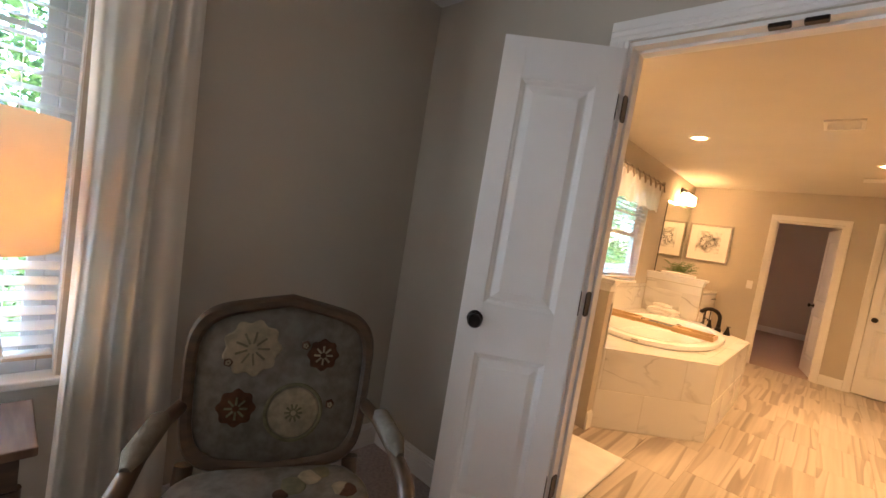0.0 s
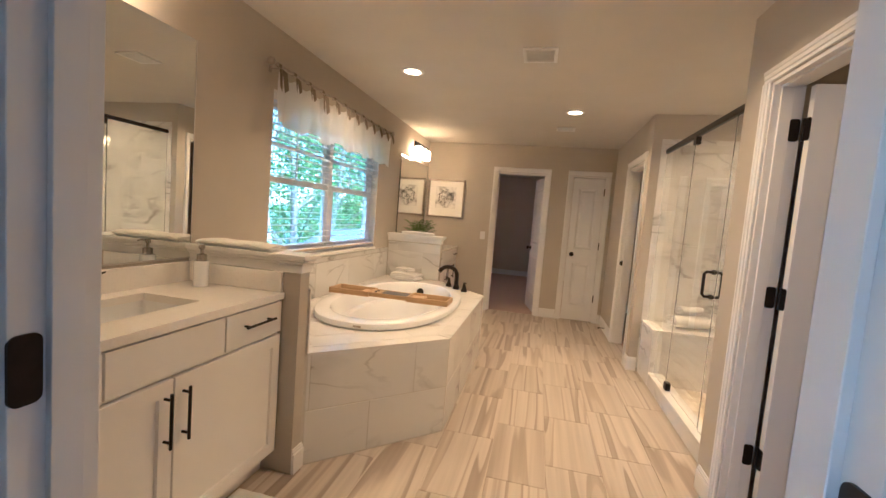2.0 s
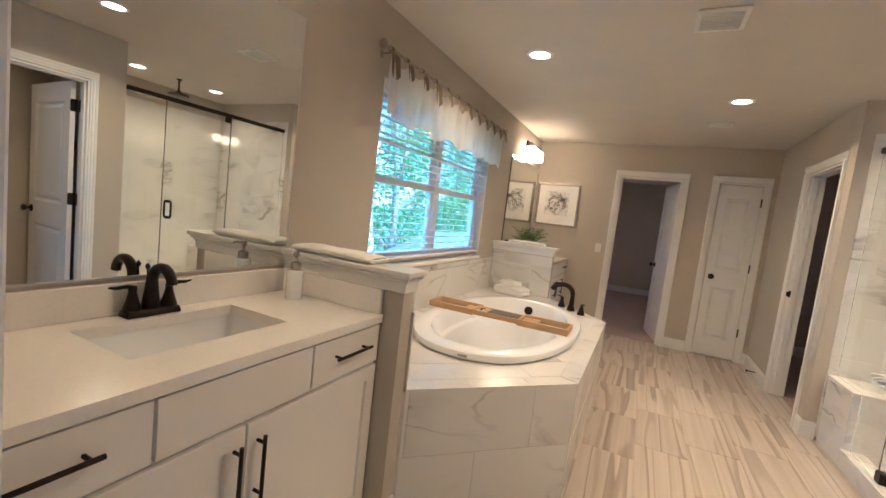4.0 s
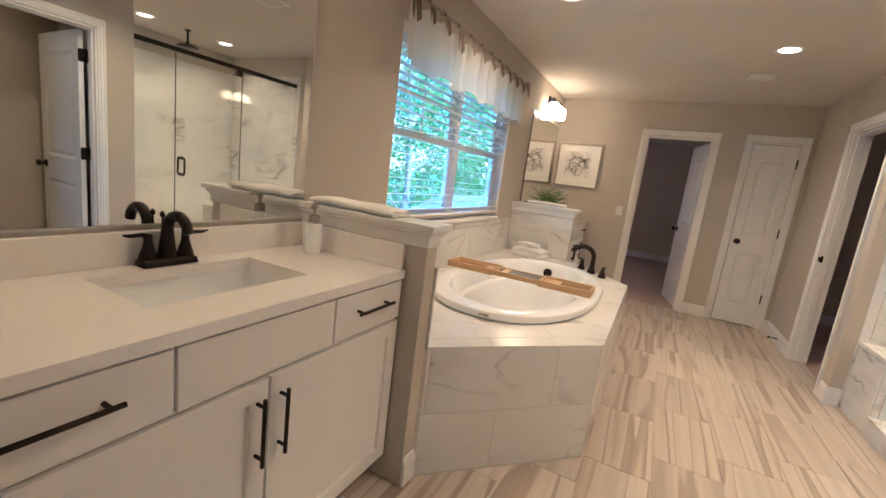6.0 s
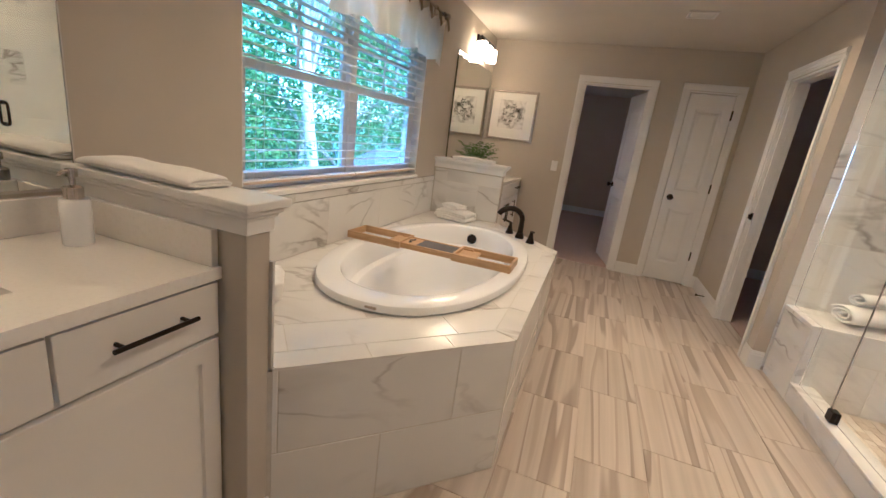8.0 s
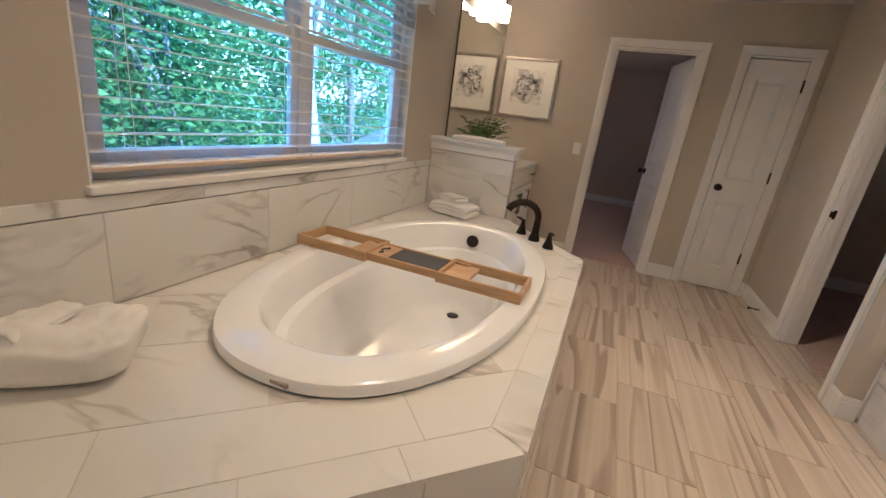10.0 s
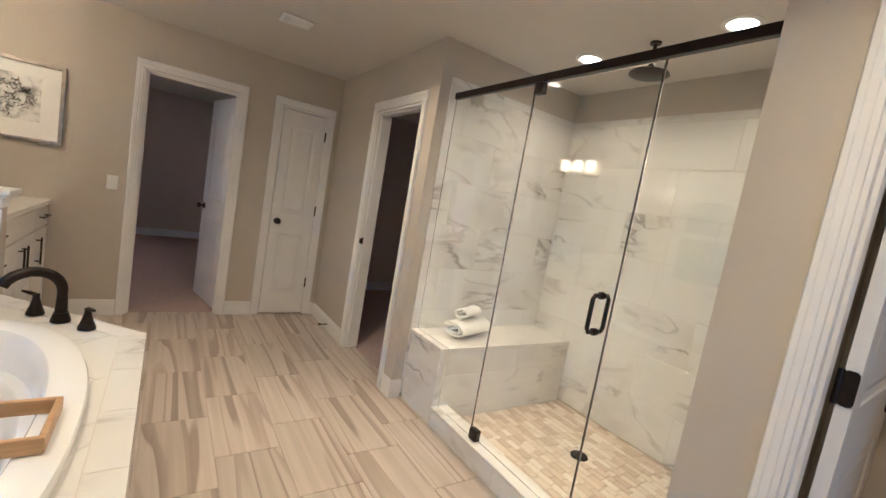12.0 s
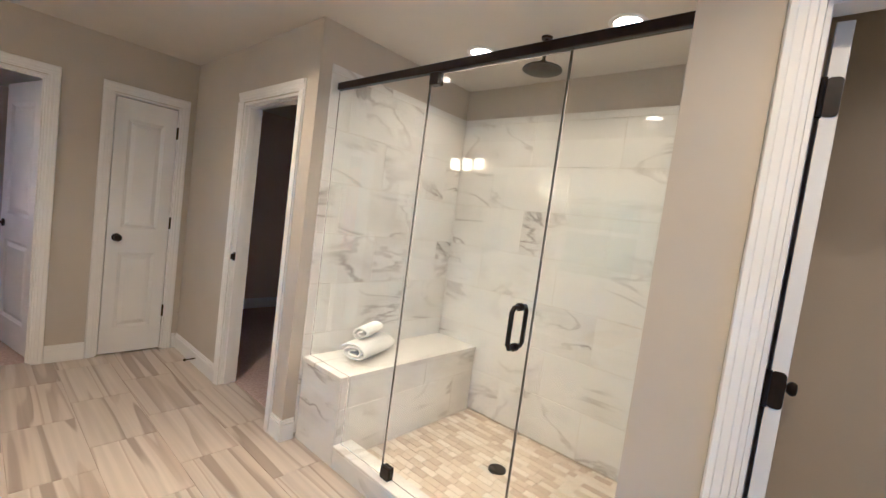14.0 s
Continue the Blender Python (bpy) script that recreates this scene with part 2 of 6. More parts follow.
def lathe(bm, profile, at=(0, 0, 0), seg=24, turn=None):
    """A turned shape: radius and height pairs about z."""
    m = turn or Matrix.Identity(3)
    rings = []
    for r, z in profile:
        rings.append([bm.verts.new(Vector(at) + m @ Vector((max(r, 1e-4) * math.cos(2 * math.pi * k / seg), max(r, 1e-4) * math.sin(2 * math.pi * k / seg), z))) for k in range(seg)])
    for a, b in zip(rings, rings[1:]):
        for k in range(seg):
            bm.faces.new((a[k], a[(k + 1) % seg], b[(k + 1) % seg], b[k]))
    bm.faces.new(rings[0][::-1])
    bm.faces.new(rings[-1])


def prism(bm, poly, z0, z1, bevel=0.0):
    lo = [bm.verts.new((x, y, z0)) for x, y in poly]
    hi = [bm.verts.new((x, y, z1)) for x, y in poly]
    f = [bm.faces.new(lo[::-1]), bm.faces.new(hi)]
    for k in range(len(poly)):
        f.append(bm.faces.new((lo[k], lo[(k + 1) % len(poly)], hi[(k + 1) % len(poly)], hi[k])))
    if bevel:
        bmesh.ops.bevel(bm, geom=list({e for q in f for e in q.edges}), offset=bevel, segments=2, profile=0.5, affect="EDGES")


def mesh_of(name, bm, material, smooth=False):
    me = bpy.data.meshes.new(name)
    bmesh.ops.recalc_face_normals(bm, faces=bm.faces)
    bm.to_mesh(me)
    bm.free()
    me.materials.append(material)
    if smooth:
        me.polygons.foreach_set("use_smooth", [True] * len(me.polygons))
        me.set_sharp_from_angle(angle=radians(38))
    return me


def part(name, bm, material, parent, label="", smooth=False):
    ob = new(name, mesh_of(name, bm, material, smooth))
    if parent:
        ob.parent = parent
    return tagged(ob, label)


def single(name, bm, material, label, category, group="", kind="", smooth=False):
    return tagged(new(name, mesh_of(name, bm, material, smooth)), label, category, group, kind)


def thing(name, label, category, group="", kind="", at=None):
    ob = new(name)
    ob.empty_display_size = 0.1
    if at is not None:
        ob.matrix_world = at
    return tagged(ob, label, category, group, kind)


def boxes(name, material, parent, spans, bevel=0.0, label=""):
    bm = bmesh.new()
    for s in spans:
        box(bm, *s, bevel)
    return part(name, bm, material, parent, label)


# ---- the plan, in metres ----
XL, XR = -1.45, 1.225          # window wall, shower wall
YE, YB, YF = 1.71, 1.83, 7.50  # entry wall (bedroom face, bathroom face), far wall
H, T = 2.44, 0.12              # ceiling height, thickness of inner walls
D1 = (-0.39, 0.308)            # open doorway in the far wall
D2 = (0.662, 1.116)            # closed linen door in the far wall
D3 = (5.797, 6.55)             # open doorway in the shower wall
RD = (2.715, 3.516)            # doorway beside the shower
ED = (-0.395, 0.572)            # double doorway from the bedroom
SH = (3.768, 5.613)             # shower opening
SX = 2.54                      # shower back wall
HEAD = 2.050                   # head of the door openings
EHEAD = 2.08                   # head of the double doorway
WIN = (3.72, 5.54, 0.955, 2.06)
BWIN = (-1.6, 0.31, 0.63, 2.10)
DECK = 0.595
HINGES = (0.34, 1.09, 1.84)    # heights of the door hinges
KX = -0.815                    # free end of the knee walls


def wall(name, label, spans, material=WALL):
    return single(name, _boxes(spans), material, label, "wall", kind="structure")


def _boxes(spans):
    bm = bmesh.new()
    for s in spans:
        box(bm, *s)
    return bm


# ---- the large structure ----
XO = XL - 0.16
wall_west = wall("wall_west", "greige painted outer wall with two window openings", [
    (XO, XL, YB - T, WIN[0], 0, H), (XO, XL, WIN[1], YF + T, 0, H), (XO, XL, WIN[0], WIN[1], 0, WIN[2]), (XO, XL, WIN[0], WIN[1], WIN[3], H),
    (XO, XL, BWIN[1], YB - T, 0, H), (XO, XL, -2.6, BWIN[0], 0, H), (XO, XL, BWIN[0], BWIN[1], 0, BWIN[2]), (XO, XL, BWIN[0], BWIN[1], BWIN[3], H)])
wall_north = wall("wall_north", "greige painted far wall with a doorway and a linen door", [
    (XL, D1[0], YF, YF + T, 0, H), (D1[1], D2[0], YF, YF + T, 0, H), (D2[1], XR + T, YF, YF + T, 0, H),
    (D1[0], D1[1], YF, YF + T, HEAD, H), (D2[0], D2[1], YF, YF + T, HEAD, H)])
wall_east = wall("wall_east", "greige painted wall with two doorways and the shower opening", [
    (XR, XR + T, D3[1], YF, 0, H), (XR, XR + T, SH[1], D3[0], 0, H), (XR, XR + T, D3[0], D3[1], HEAD, H),
    (XR, XR + T, RD[1], SH[0], 0, H), (XR, XR + T, RD[0], RD[1], HEAD, H), (XR, XR + T, YB, RD[0], 0, H)])
wall_south = wall("wall_south", "greige painted wall with the double doorway to the bedroom", [
    (XL, ED[0], YE, YB, 0, H), (ED[1], 4.2, YE, YB, 0, H), (ED[0], ED[1], YE, YB, EHEAD, H)])
wall_shower_side = wall("wall_shower_north", "painted partition behind the shower bench", [(XR + T, SX + T, SH[1], SH[1] + T, 0, H)])
wall_shower_back = wall("wall_shower_east", "painted wall above the shower tiles", [(SX, SX + T, SH[0] - T, SH[1], 0, H)])
wall_shower_south = wall("wall_shower_south", "painted partition between the shower and the side room", [(XR + T, SX, SH[0] - T, SH[0], 0, H)])
wall("wall_side_room", "greige painted walls of the small side room", [(2.19, 2.31, YB, SH[0] - T, 0, H)])
# the opening is unseen, added so fill light reaches the closet
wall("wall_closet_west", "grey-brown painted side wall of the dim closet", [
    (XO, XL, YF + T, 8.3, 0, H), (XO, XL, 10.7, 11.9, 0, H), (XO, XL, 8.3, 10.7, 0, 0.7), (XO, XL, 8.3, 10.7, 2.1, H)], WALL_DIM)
wall("wall_closet_north", "grey-brown painted end wall of the dim closet", [(XO, 1.6, 11.9, 12.02, 0, H)], WALL_DIM)
wall("wall_closet_east", "grey-brown painted side wall of the dim closet", [(1.345, 1.465, YF + T, 11.9, 0, H)], WALL_DIM)
# its opening lies out of view, added to brighten the dim room
wall("wall_dim_room_east", "grey-brown painted side wall of the dim room", [
    (3.3, 3.42, SH[1] + T, 5.85, 0, H), (3.3, 3.42, 6.4, 8.6, 0, H), (3.3, 3.42, 5.85, 6.4, 0, 1.1), (3.3, 3.42, 5.85, 6.4, 1.8, H)], WALL_DIM)
wall("wall_dim_room_north", "grey-brown painted end wall of the dim room", [(XR + T + 0.12, 3.42, 8.6, 8.72, 0, H)], WALL_DIM)
wall("wall_dim_room_south", "grey-brown painted wall of the dim room", [(SX + T, 3.42, SH[1], SH[1] + T, 0, H)], WALL_DIM)
wall("wall_bedroom_south", "greige painted back wall of the bedroom", [(XO, 4.2, -2.72, -2.6, 0, H)])
wall("wall_bedroom_east", "greige painted side wall of the bedroom", [(4.2, 4.32, -2.72, YB, 0, H)])

bm = bmesh.new()
box(bm, -2.5, 4.4, -2.8, 12.1, H, H + 0.1)
ceiling = single("ceiling", bm, CEIL, "flat matt painted ceiling", "ceiling", kind="structure")

bm = bmesh.new()
box(bm, XL, XR + T, YB - 0.06, YF + 0.06, -0.12, -0.004)
floor = single("floor", bm, GROUT, "striated taupe and cream porcelain tile floor", "floor", kind="structure")
bm = bmesh.new()
box(bm, XO, 4.3, -2.7, YB - 0.06, -0.12, 0.0)
single("floor_bedroom", bm, CARPET, "taupe cut-pile bedroom carpet", "carpet", kind="structure")
bm = bmesh.new()
box(bm, XO, 1.5, YF + 0.06, 12.0, -0.12, 0.004)
CARPET_MAUVE = mat("mauve_carpet", (0.56, 0.44, 0.39), 0.98, color2=(0.44, 0.34, 0.295), scale=60, bump=1.0, bump_scale=240, spec=0.1)
single("floor_closet", bm, CARPET_MAUVE, "mauve-brown carpet in the closet", "carpet", kind="structure")
bm = bmesh.new()
box(bm, XR + T, 3.4, SH[1] + T, 8.7, -0.12, 0.004)
box(bm, XR + T, 3.0, YB, SH[0] - T, -0.12, 0.0)
single("floor_side_rooms", bm, CARPET_MAUVE, "brown carpet in the side rooms", "carpet", kind="structure")

# amber cloth across both added, unseen openings, tinting their fill light warm
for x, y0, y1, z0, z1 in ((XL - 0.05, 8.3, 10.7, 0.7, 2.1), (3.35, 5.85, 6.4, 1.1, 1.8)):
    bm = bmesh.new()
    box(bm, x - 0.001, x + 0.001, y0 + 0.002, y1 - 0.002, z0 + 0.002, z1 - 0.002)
    single("roller_shade", bm, AMBER_FILTER, "amber cloth filter, added to tint light from an unseen opening", "roller shade", "roller shades")

# ---- trim ----
def casing(name, label, axis, at, side, lo, hi, head=HEAD, width=0.062, floor_z=0.0):
    """Moulded casing round an opening: on the wall plane axis = at, standing out towards side (+1 or -1)."""
    root = thing(name, label, "door casing", kind="structure")

    def board(nm, u0, u1, z0, z1):
        bm = bmesh.new()
        horiz = (u1 - u0) > (z1 - z0)
        for k, (inset0, inset1, out) in enumerate(((0.0, 0.0, 0.011), (0.004, 0.016, 0.016), (0.004, 0.036, 0.020))):
            a0, a1, b0, b1 = u0, u1, z0, z1
            if horiz:
                b0, b1 = z0 + inset1, z1 - inset0
                if k:
                    a0, a1 = u0 + inset0, u1 - inset0
            elif nm == "casing_low":
                a0, a1 = u0 + inset0, u1 - inset1
            else:
                a0, a1 = u0 + inset1, u1 - inset0
            p, q = sorted((at, at + side * out))
            s = (p, q, a0, a1, b0, b1) if axis == "x" else (a0, a1, p, q, b0, b1)
            box(bm, *s, 0.0025)
        part(nm, bm, TRIM, root)

    board("casing_low", lo - width, lo + 0.004, floor_z, head + 0.004)
    board("casing_high", hi - 0.004, hi + width, floor_z, head + 0.004)
    board("casing_head", lo - width, hi + width, head - 0.004 + 0.0081, head + width + 0.01)
    return root


def jamb(name, axis, a, b, lo, hi, head=HEAD, stop=None):
    """Lining boards of a doorway through a wall from a to b, with a door stop."""
    root = thing(name, "white painted door jamb lining the doorway", "door jamb", kind="structure")

    def put(nm, u0, u1, z0, z1, p=a, q=b):
        bm = bmesh.new()
        s = (p, q, u0, u1, z0, z1) if axis == "x" else (u0, u1, p, q, z0, z1)
        box(bm, *s, 0.001)
        part(nm, bm, TRIM, root)

    put("jamb_side", lo, lo + 0.016, 0.006, head)
    put("jamb_side", hi - 0.016, hi, 0.006, head)
    put("jamb_head", lo + 0.016, hi - 0.016, head - 0.016, head)
    if stop:
        put("door_stop", lo + 0.016, lo + 0.027, 0.006, head - 0.016, *stop)
        put("door_stop", hi - 0.027, hi - 0.016, 0.006, head - 0.016, *stop)
        put("door_stop", lo + 0.027, hi - 0.027, head - 0.027, head - 0.016, *stop)
    return root


casing("trim_closet_door", "white moulded casing round the closet doorway", "y", YF, -1, *D1)
casing("trim_linen_door", "white moulded casing round the linen door", "y", YF, -1, *D2)
casing("trim_dim_room_door", "white moulded casing round the dim doorway", "x", XR, -1, *D3)
casing("trim_side_door", "white moulded casing round the side doorway", "x", XR, -1, *RD, width=0.054)
casing("trim_entry_bath", "white moulded casing on the bathroom side", "y", YB, 1, *ED, EHEAD, 0.07)
casing("trim_entry_bedroom", "white moulded casing on the bedroom side", "y", YE, -1, *ED, EHEAD, 0.07)
jamb("jamb_closet", "y", YF + 0.001, YF + T + 0.004, *D1, stop=(YF + 0.03, YF + 0.075))
jamb("jamb_linen", "y", YF + 0.001, YF + T, *D2)
jamb("jamb_dim_room", "x", XR + 0.001, XR + T + 0.004, *D3, stop=(XR + 0.03, XR + 0.075))
jamb("jamb_side_room", "x", XR + 0.001, XR + T + 0.004, *RD, stop=(XR + 0.03, XR + 0.075))
jamb("jamb_entry", "y", YE + 0.001, YB - 0.001, *ED, EHEAD, stop=(YE + 0.045, YE + 0.09))


def baseboard(axis, at, side, lo, hi, z=0.0, height=0.13):
    bm = bmesh.new()
    for out, h0, h1 in ((0.015, 0.0, height - 0.028), (0.011, height - 0.028, height - 0.012), (0.007, height - 0.012, height)):
        p, q = sorted((at, at + side * out))
        s = (p, q, lo, hi, z + h0, z + h1) if axis == "x" else (lo, hi, p, q, z + h0, z + h1)
        box(bm, *s, 0.0015)
    return single("baseboard", bm, TRIM, "tall white moulded baseboard along the wall", "baseboard", kind="structure")


W = 0.064
baseboard("y", YF, -1, -0.80, D1[0] - W)
baseboard("y", YF, -1, D1[1] + W, D2[0] - W)
baseboard("y", YF, -1, D2[1] + W, XR - 0.015)
baseboard("x", XR, -1, D3[1] + W, YF)
baseboard("x", XR, -1, SH[1], D3[0] - W)
baseboard("y", SH[1], -1, XR - 0.015, 1.300)
baseboard("x", XR, -1, RD[1] + 0.057, SH[0] - 0.03)
baseboard("y", YE, -1, XL + 0.015, ED[0] - 0.075)
baseboard("y", YE, -1, ED[1] + 0.075, 4.2)
baseboard("x", XL, 1, -2.6, YE)
baseboard("y", 11.9, -1, -2.28, 1.345)
baseboard("y", 8.6, -1, 1.5, 3.3)
baseboard("x", 3.3, -1, SH[1] + T, 8.585)
baseboard("x", 2.19, -1, YB, SH[0] - T)


# ---- doors ----
def door_leaf(name, label, width, m, knob_sides=(1, -1), hinges=True, height=2.025, thick=0.035, hinge_side=1, knob_z=0.95):
    """Two-panel moulded door: hinge edge at the origin, leaf along x, faces at y = 0 and y = -thick."""
    root = thing(name, label, "door", kind="structure", at=m)
    z0 = 0.012
    st = 0.105 if width > 0.5 else 0.085
    for u0, u1 in ((0, st), (width - st, width)):
        bm = bmesh.new()
        box(bm, u0, u1, -thick, 0, z0, height, 0.0012)
        part("stile", bm, DOORP, root)
    rails = ((z0, 0.22), (0.83, 1.03), (height - 0.15, height))
    for a, b in rails:
        bm = bmesh.new()
        box(bm, st - 0.0005, width - st + 0.0005, -thick + 0.0003, -0.0003, a, b)
        part("rail", bm, DOORP, root)
    bm = bmesh.new()
    box(bm, st - 0.002, width - st + 0.002, -thick + 0.0125, -0.0125, z0 + 0.1, height - 0.05)
    part("core", bm, DOORP, root)
    for a, b in ((0.22, 0.83), (1.03, height - 0.15)):
        for side in (0, 1):
            bm = bmesh.new()
            depth = (lambda d: -d) if side == 0 else (lambda d: d - thick)
            rings = []
            for inset, d in ((0.0, 0.0006), (0.006, 0.0045), (0.014, 0.0075), (0.020, 0.0118), (0.026, 0.0118), (0.052, 0.0030), (0.056, 0.0028)):
                rings.append([bm.verts.new((u, depth(d), w)) for u, w in ((st + inset, a + inset), (width - st - inset, a + inset), (width - st - inset, b - inset), (st + inset, b - inset))])
            for p, q in zip(rings, rings[1:]):
                for k in range(4):
                    bm.faces.new((p[k], p[(k + 1) % 4], q[(k + 1) % 4], q[k]))
            bm.faces.new(rings[-1])
            part("panel", bm, DOORP, root)
    for s in knob_sides:
        bm = bmesh.new()
        y = 0.0 if s > 0 else -thick
        turn = Matrix.Rotation(radians(-90 if s > 0 else 90), 3, "X")
        lathe(bm, [(0.0, 0), (0.031, 0.0), (0.032, 0.006), (0.026, 0.010), (0.011, 0.014), (0.010, 0.032), (0.020, 0.038), (0.027, 0.048), (0.028, 0.056), (0.022, 0.066), (0.0, 0.070)],
              (width - 0.062, y, knob_z), 20, turn)
        part("knob", bm, BRONZE, root, "dark bronze round knob", smooth=True)
    if hinges:
        for z in HINGES:
            bm = bmesh.new()
            hy = 0.004 if hinge_side > 0 else -thick - 0.004
            tube(bm, [(-0.004, hy, z - 0.049), (-0.004, hy, z + 0.049)], 0.0075, 10)
            rounded_plate(bm, (-0.0022, -thick / 2, z), "y", 0.034, 0.098, 0.0035)
            part("hinge", bm, BRONZE, root, "dark bronze butt hinge")
    return root


def rounded_plate(bm, c, axis, w, h, t, r=0.012):
    """A thin plate with rounded corners, w wide along axis ("x" or "y"), h high, t thick."""
    x, y, z = c
    ring = []
    for sx, sz, st in ((1, 1, 0), (-1, 1, 90), (-1, -1, 180), (1, -1, 270)):
        for q in range(5):
            a = radians(st + 22.5 * q)
            ring.append((sx * (w / 2 - r) + r * math.cos(a), sz * (h / 2 - r) + r * math.sin(a)))
    sides = []
    for d in (-t / 2, t / 2):
        sides.append([bm.verts.new((x + u, y + d, z + v) if axis == "x" else (x + d, y + u, z + v)) for u, v in ring])
    bm.faces.new(sides[0])
    bm.faces.new(sides[1][::-1])
    for k in range(len(ring)):
        q = (k + 1) % len(ring)
        bm.faces.new((sides[0][k], sides[0][q], sides[1][q], sides[1][k]))


def jamb_hinges(owner, points, axis):
    for x, y, z in points:
        bm = bmesh.new()
        rounded_plate(bm, (x, y, z), axis, 0.040, 0.098, 0.005)
        part("hinge_leaf", bm, BRONZE, bpy.data.objects[owner], "dark bronze hinge leaf with rounded corners")


# closet door, ajar into the closet, hung on the jamb beside the linen door
door_leaf("door_closet", "white two-panel door standing open into the closet", 0.665, pose(D1[1] - 0.018, YF + T + 0.004, 0, 0, 0, 102), hinge_side=-1)
jamb_hinges("jamb_closet", [(D1[1] - 0.018, YF + T - 0.018, z) for z in HINGES], "y")
door_leaf("door_linen", "white narrow two-panel linen door, closed", D2[1] - D2[0] - 0.042, pose(D2[1] - 0.020, YF + 0.008, 0, 0, 0, 180) , knob_sides=(1,), hinge_side=1)
door_leaf("door_side_room", "white two-panel door standing open beside the shower", 0.755, pose(XR + T + 0.012, RD[1] - 0.036, 0, 0, 0, 2.6), hinge_side=1)
jamb_hinges("jamb_side_room", [(XR + T - 0.022, RD[1] - 0.018, z) for z in HINGES], "x")
door_leaf("door_entry_west", "white two-panel half of a double door, open", 0.445, pose(ED[0] + 0.005, YE - 0.024, 0, 0, 0, 180 + 38), hinge_side=-1, height=2.05, knob_z=0.965)
door_leaf("door_entry_east", "white two-panel half of a double door, open", 0.455, pose(ED[1] - 0.005, YE - 0.024, 0, 0, 0, -64), hinge_side=1, height=2.05, knob_z=0.965)
jamb_hinges("jamb_entry", [(x, YE + 0.02, z) for x in (ED[0] + 0.017, ED[1] - 0.017) for z in HINGES], "y")
# dark strike plates and a stop under the head of the double doorway
for x in (0.05, 0.135):
    bm = bmesh.new()
    box(bm, x - 0.028, x + 0.028, YE - 0.012, YE + 0.018, EHEAD - 0.03, EHEAD - 0.0165, 0.003)
    part("catch_plate", bm, BRONZE, bpy.data.objects["jamb_entry"], "dark bronze catch plate")
bm = bmesh.new()
box(bm, XR + 0.012, XR + 0.06, D3[1] - 0.0185, D3[1] - 0.0155, 0.93, 0.99, 0.001)
box(bm, XR - 0.004, XR + 0.012, D3[1] - 0.022, D3[1] - 0.0155, 0.94, 0.98, 0.002)
part("strike_plate", bm, BRONZE, bpy.data.objects["jamb_dim_room"], "dark bronze strike plate")
bm = bmesh.new()
tube(bm, [(XR - 0.014, 6.98, 0.065), (XR - 0.085, 6.98, 0.065)], 0.005, 8)
lathe(bm, [(0.0, 0), (0.011, 0.0), (0.011, 0.012), (0.0, 0.014)], (XR - 0.085, 6.98, 0.065), 12, Matrix.Rotation(radians(-90), 3, "Y"))
single("door_stop_pin", bm, BRONZE, "dark bronze pin door stop on the baseboard", "door stop")


# ---- windows and blinds ----
def window(name, label, lo, hi, sill, head, units, mid=None, grille=True):
    root = thing(name, label, "window", kind="structure")
    x0, x1 = XL - 0.125, XL - 0.065
    bm = bmesh.new()
    for s in ((x0, x1, lo, lo + 0.045, sill, head), (x0, x1, hi - 0.045, hi, sill, head), (x0, x1, lo + 0.045, hi - 0.045, sill, sill + 0.045), (x0, x1, lo + 0.045, hi - 0.045, head - 0.045, head)):
        box(bm, *s, 0.003)
    part("window_frame", bm, VINYL, root)
    span = (hi - lo) / units
    mid = mid or (sill + head) / 2
    for k in range(units):
        a, b = lo + k * span + 0.045 * (k == 0) + 0.03 * (k > 0), lo + (k + 1) * span - 0.045 * (k == units - 1) - 0.03 * (k < units - 1)
        if k:
            bm = bmesh.new()
            box(bm, x0 - 0.002, x1 + 0.004, lo + k * span - 0.03, lo + k * span + 0.03, sill + 0.045, head - 0.045, 0.003)
            part("mullion", bm, VINYL, root)
        for nm, z0, z1, xs in (("lower_sash", sill + 0.045, mid + 0.02, x1 - 0.028), ("upper_sash", mid - 0.02, head - 0.045, x0 + 0.004)):
            bm = bmesh.new()
            w = 0.042
            box(bm, xs, xs + 0.026, a, a + w, z0, z1, 0.002)
            box(bm, xs, xs + 0.026, b - w, b, z0, z1, 0.002)
            box(bm, xs, xs + 0.026, a + w, b - w, z0, z0 + w, 0.002)
            box(bm, xs, xs + 0.026, a + w, b - w, z1 - w, z1, 0.002)
            if grille and nm == "upper_sash":
                c = (a + b) / 2
                box(bm, xs + 0.009, xs + 0.017, c - 0.009, c + 0.009, z0 + w, z1 - w)
                box(bm, xs + 0.0085, xs + 0.0175, a + w, b - w, (z0 + z1) / 2 - 0.009, (z0 + z1) / 2 + 0.009)
            sash = part(nm, bm, VINYL, root)
            bm = bmesh.new()
            box(bm, xs + 0.011, xs + 0.015, a + w, b - w, z0 + w, z1 - w)
            pane = part("pane", bm, GLASS, sash)
            pane.visible_shadow = False
    bm = bmesh.new()
    box(bm, x1, XL + 0.022, lo - 0.012, hi + 0.012, sill - 0.024, sill + 0.003, 0.006, 2)
    part("window_sill", bm, TRIM, root)
    bm = bmesh.new()
    for s in ((x1, XL - 0.001, lo, lo + 0.006, sill + 0.003, head), (x1, XL - 0.001, hi - 0.006, hi, sill + 0.003, head), (x1, XL - 0.001, lo + 0.006, hi - 0.006, head - 0.006, head)):
        box(bm, *s)
    part("window_return", bm, TRIM, root)
    return root


window("window_1", "white vinyl twin double-hung window over the bathtub", *WIN, 2, mid=1.50)
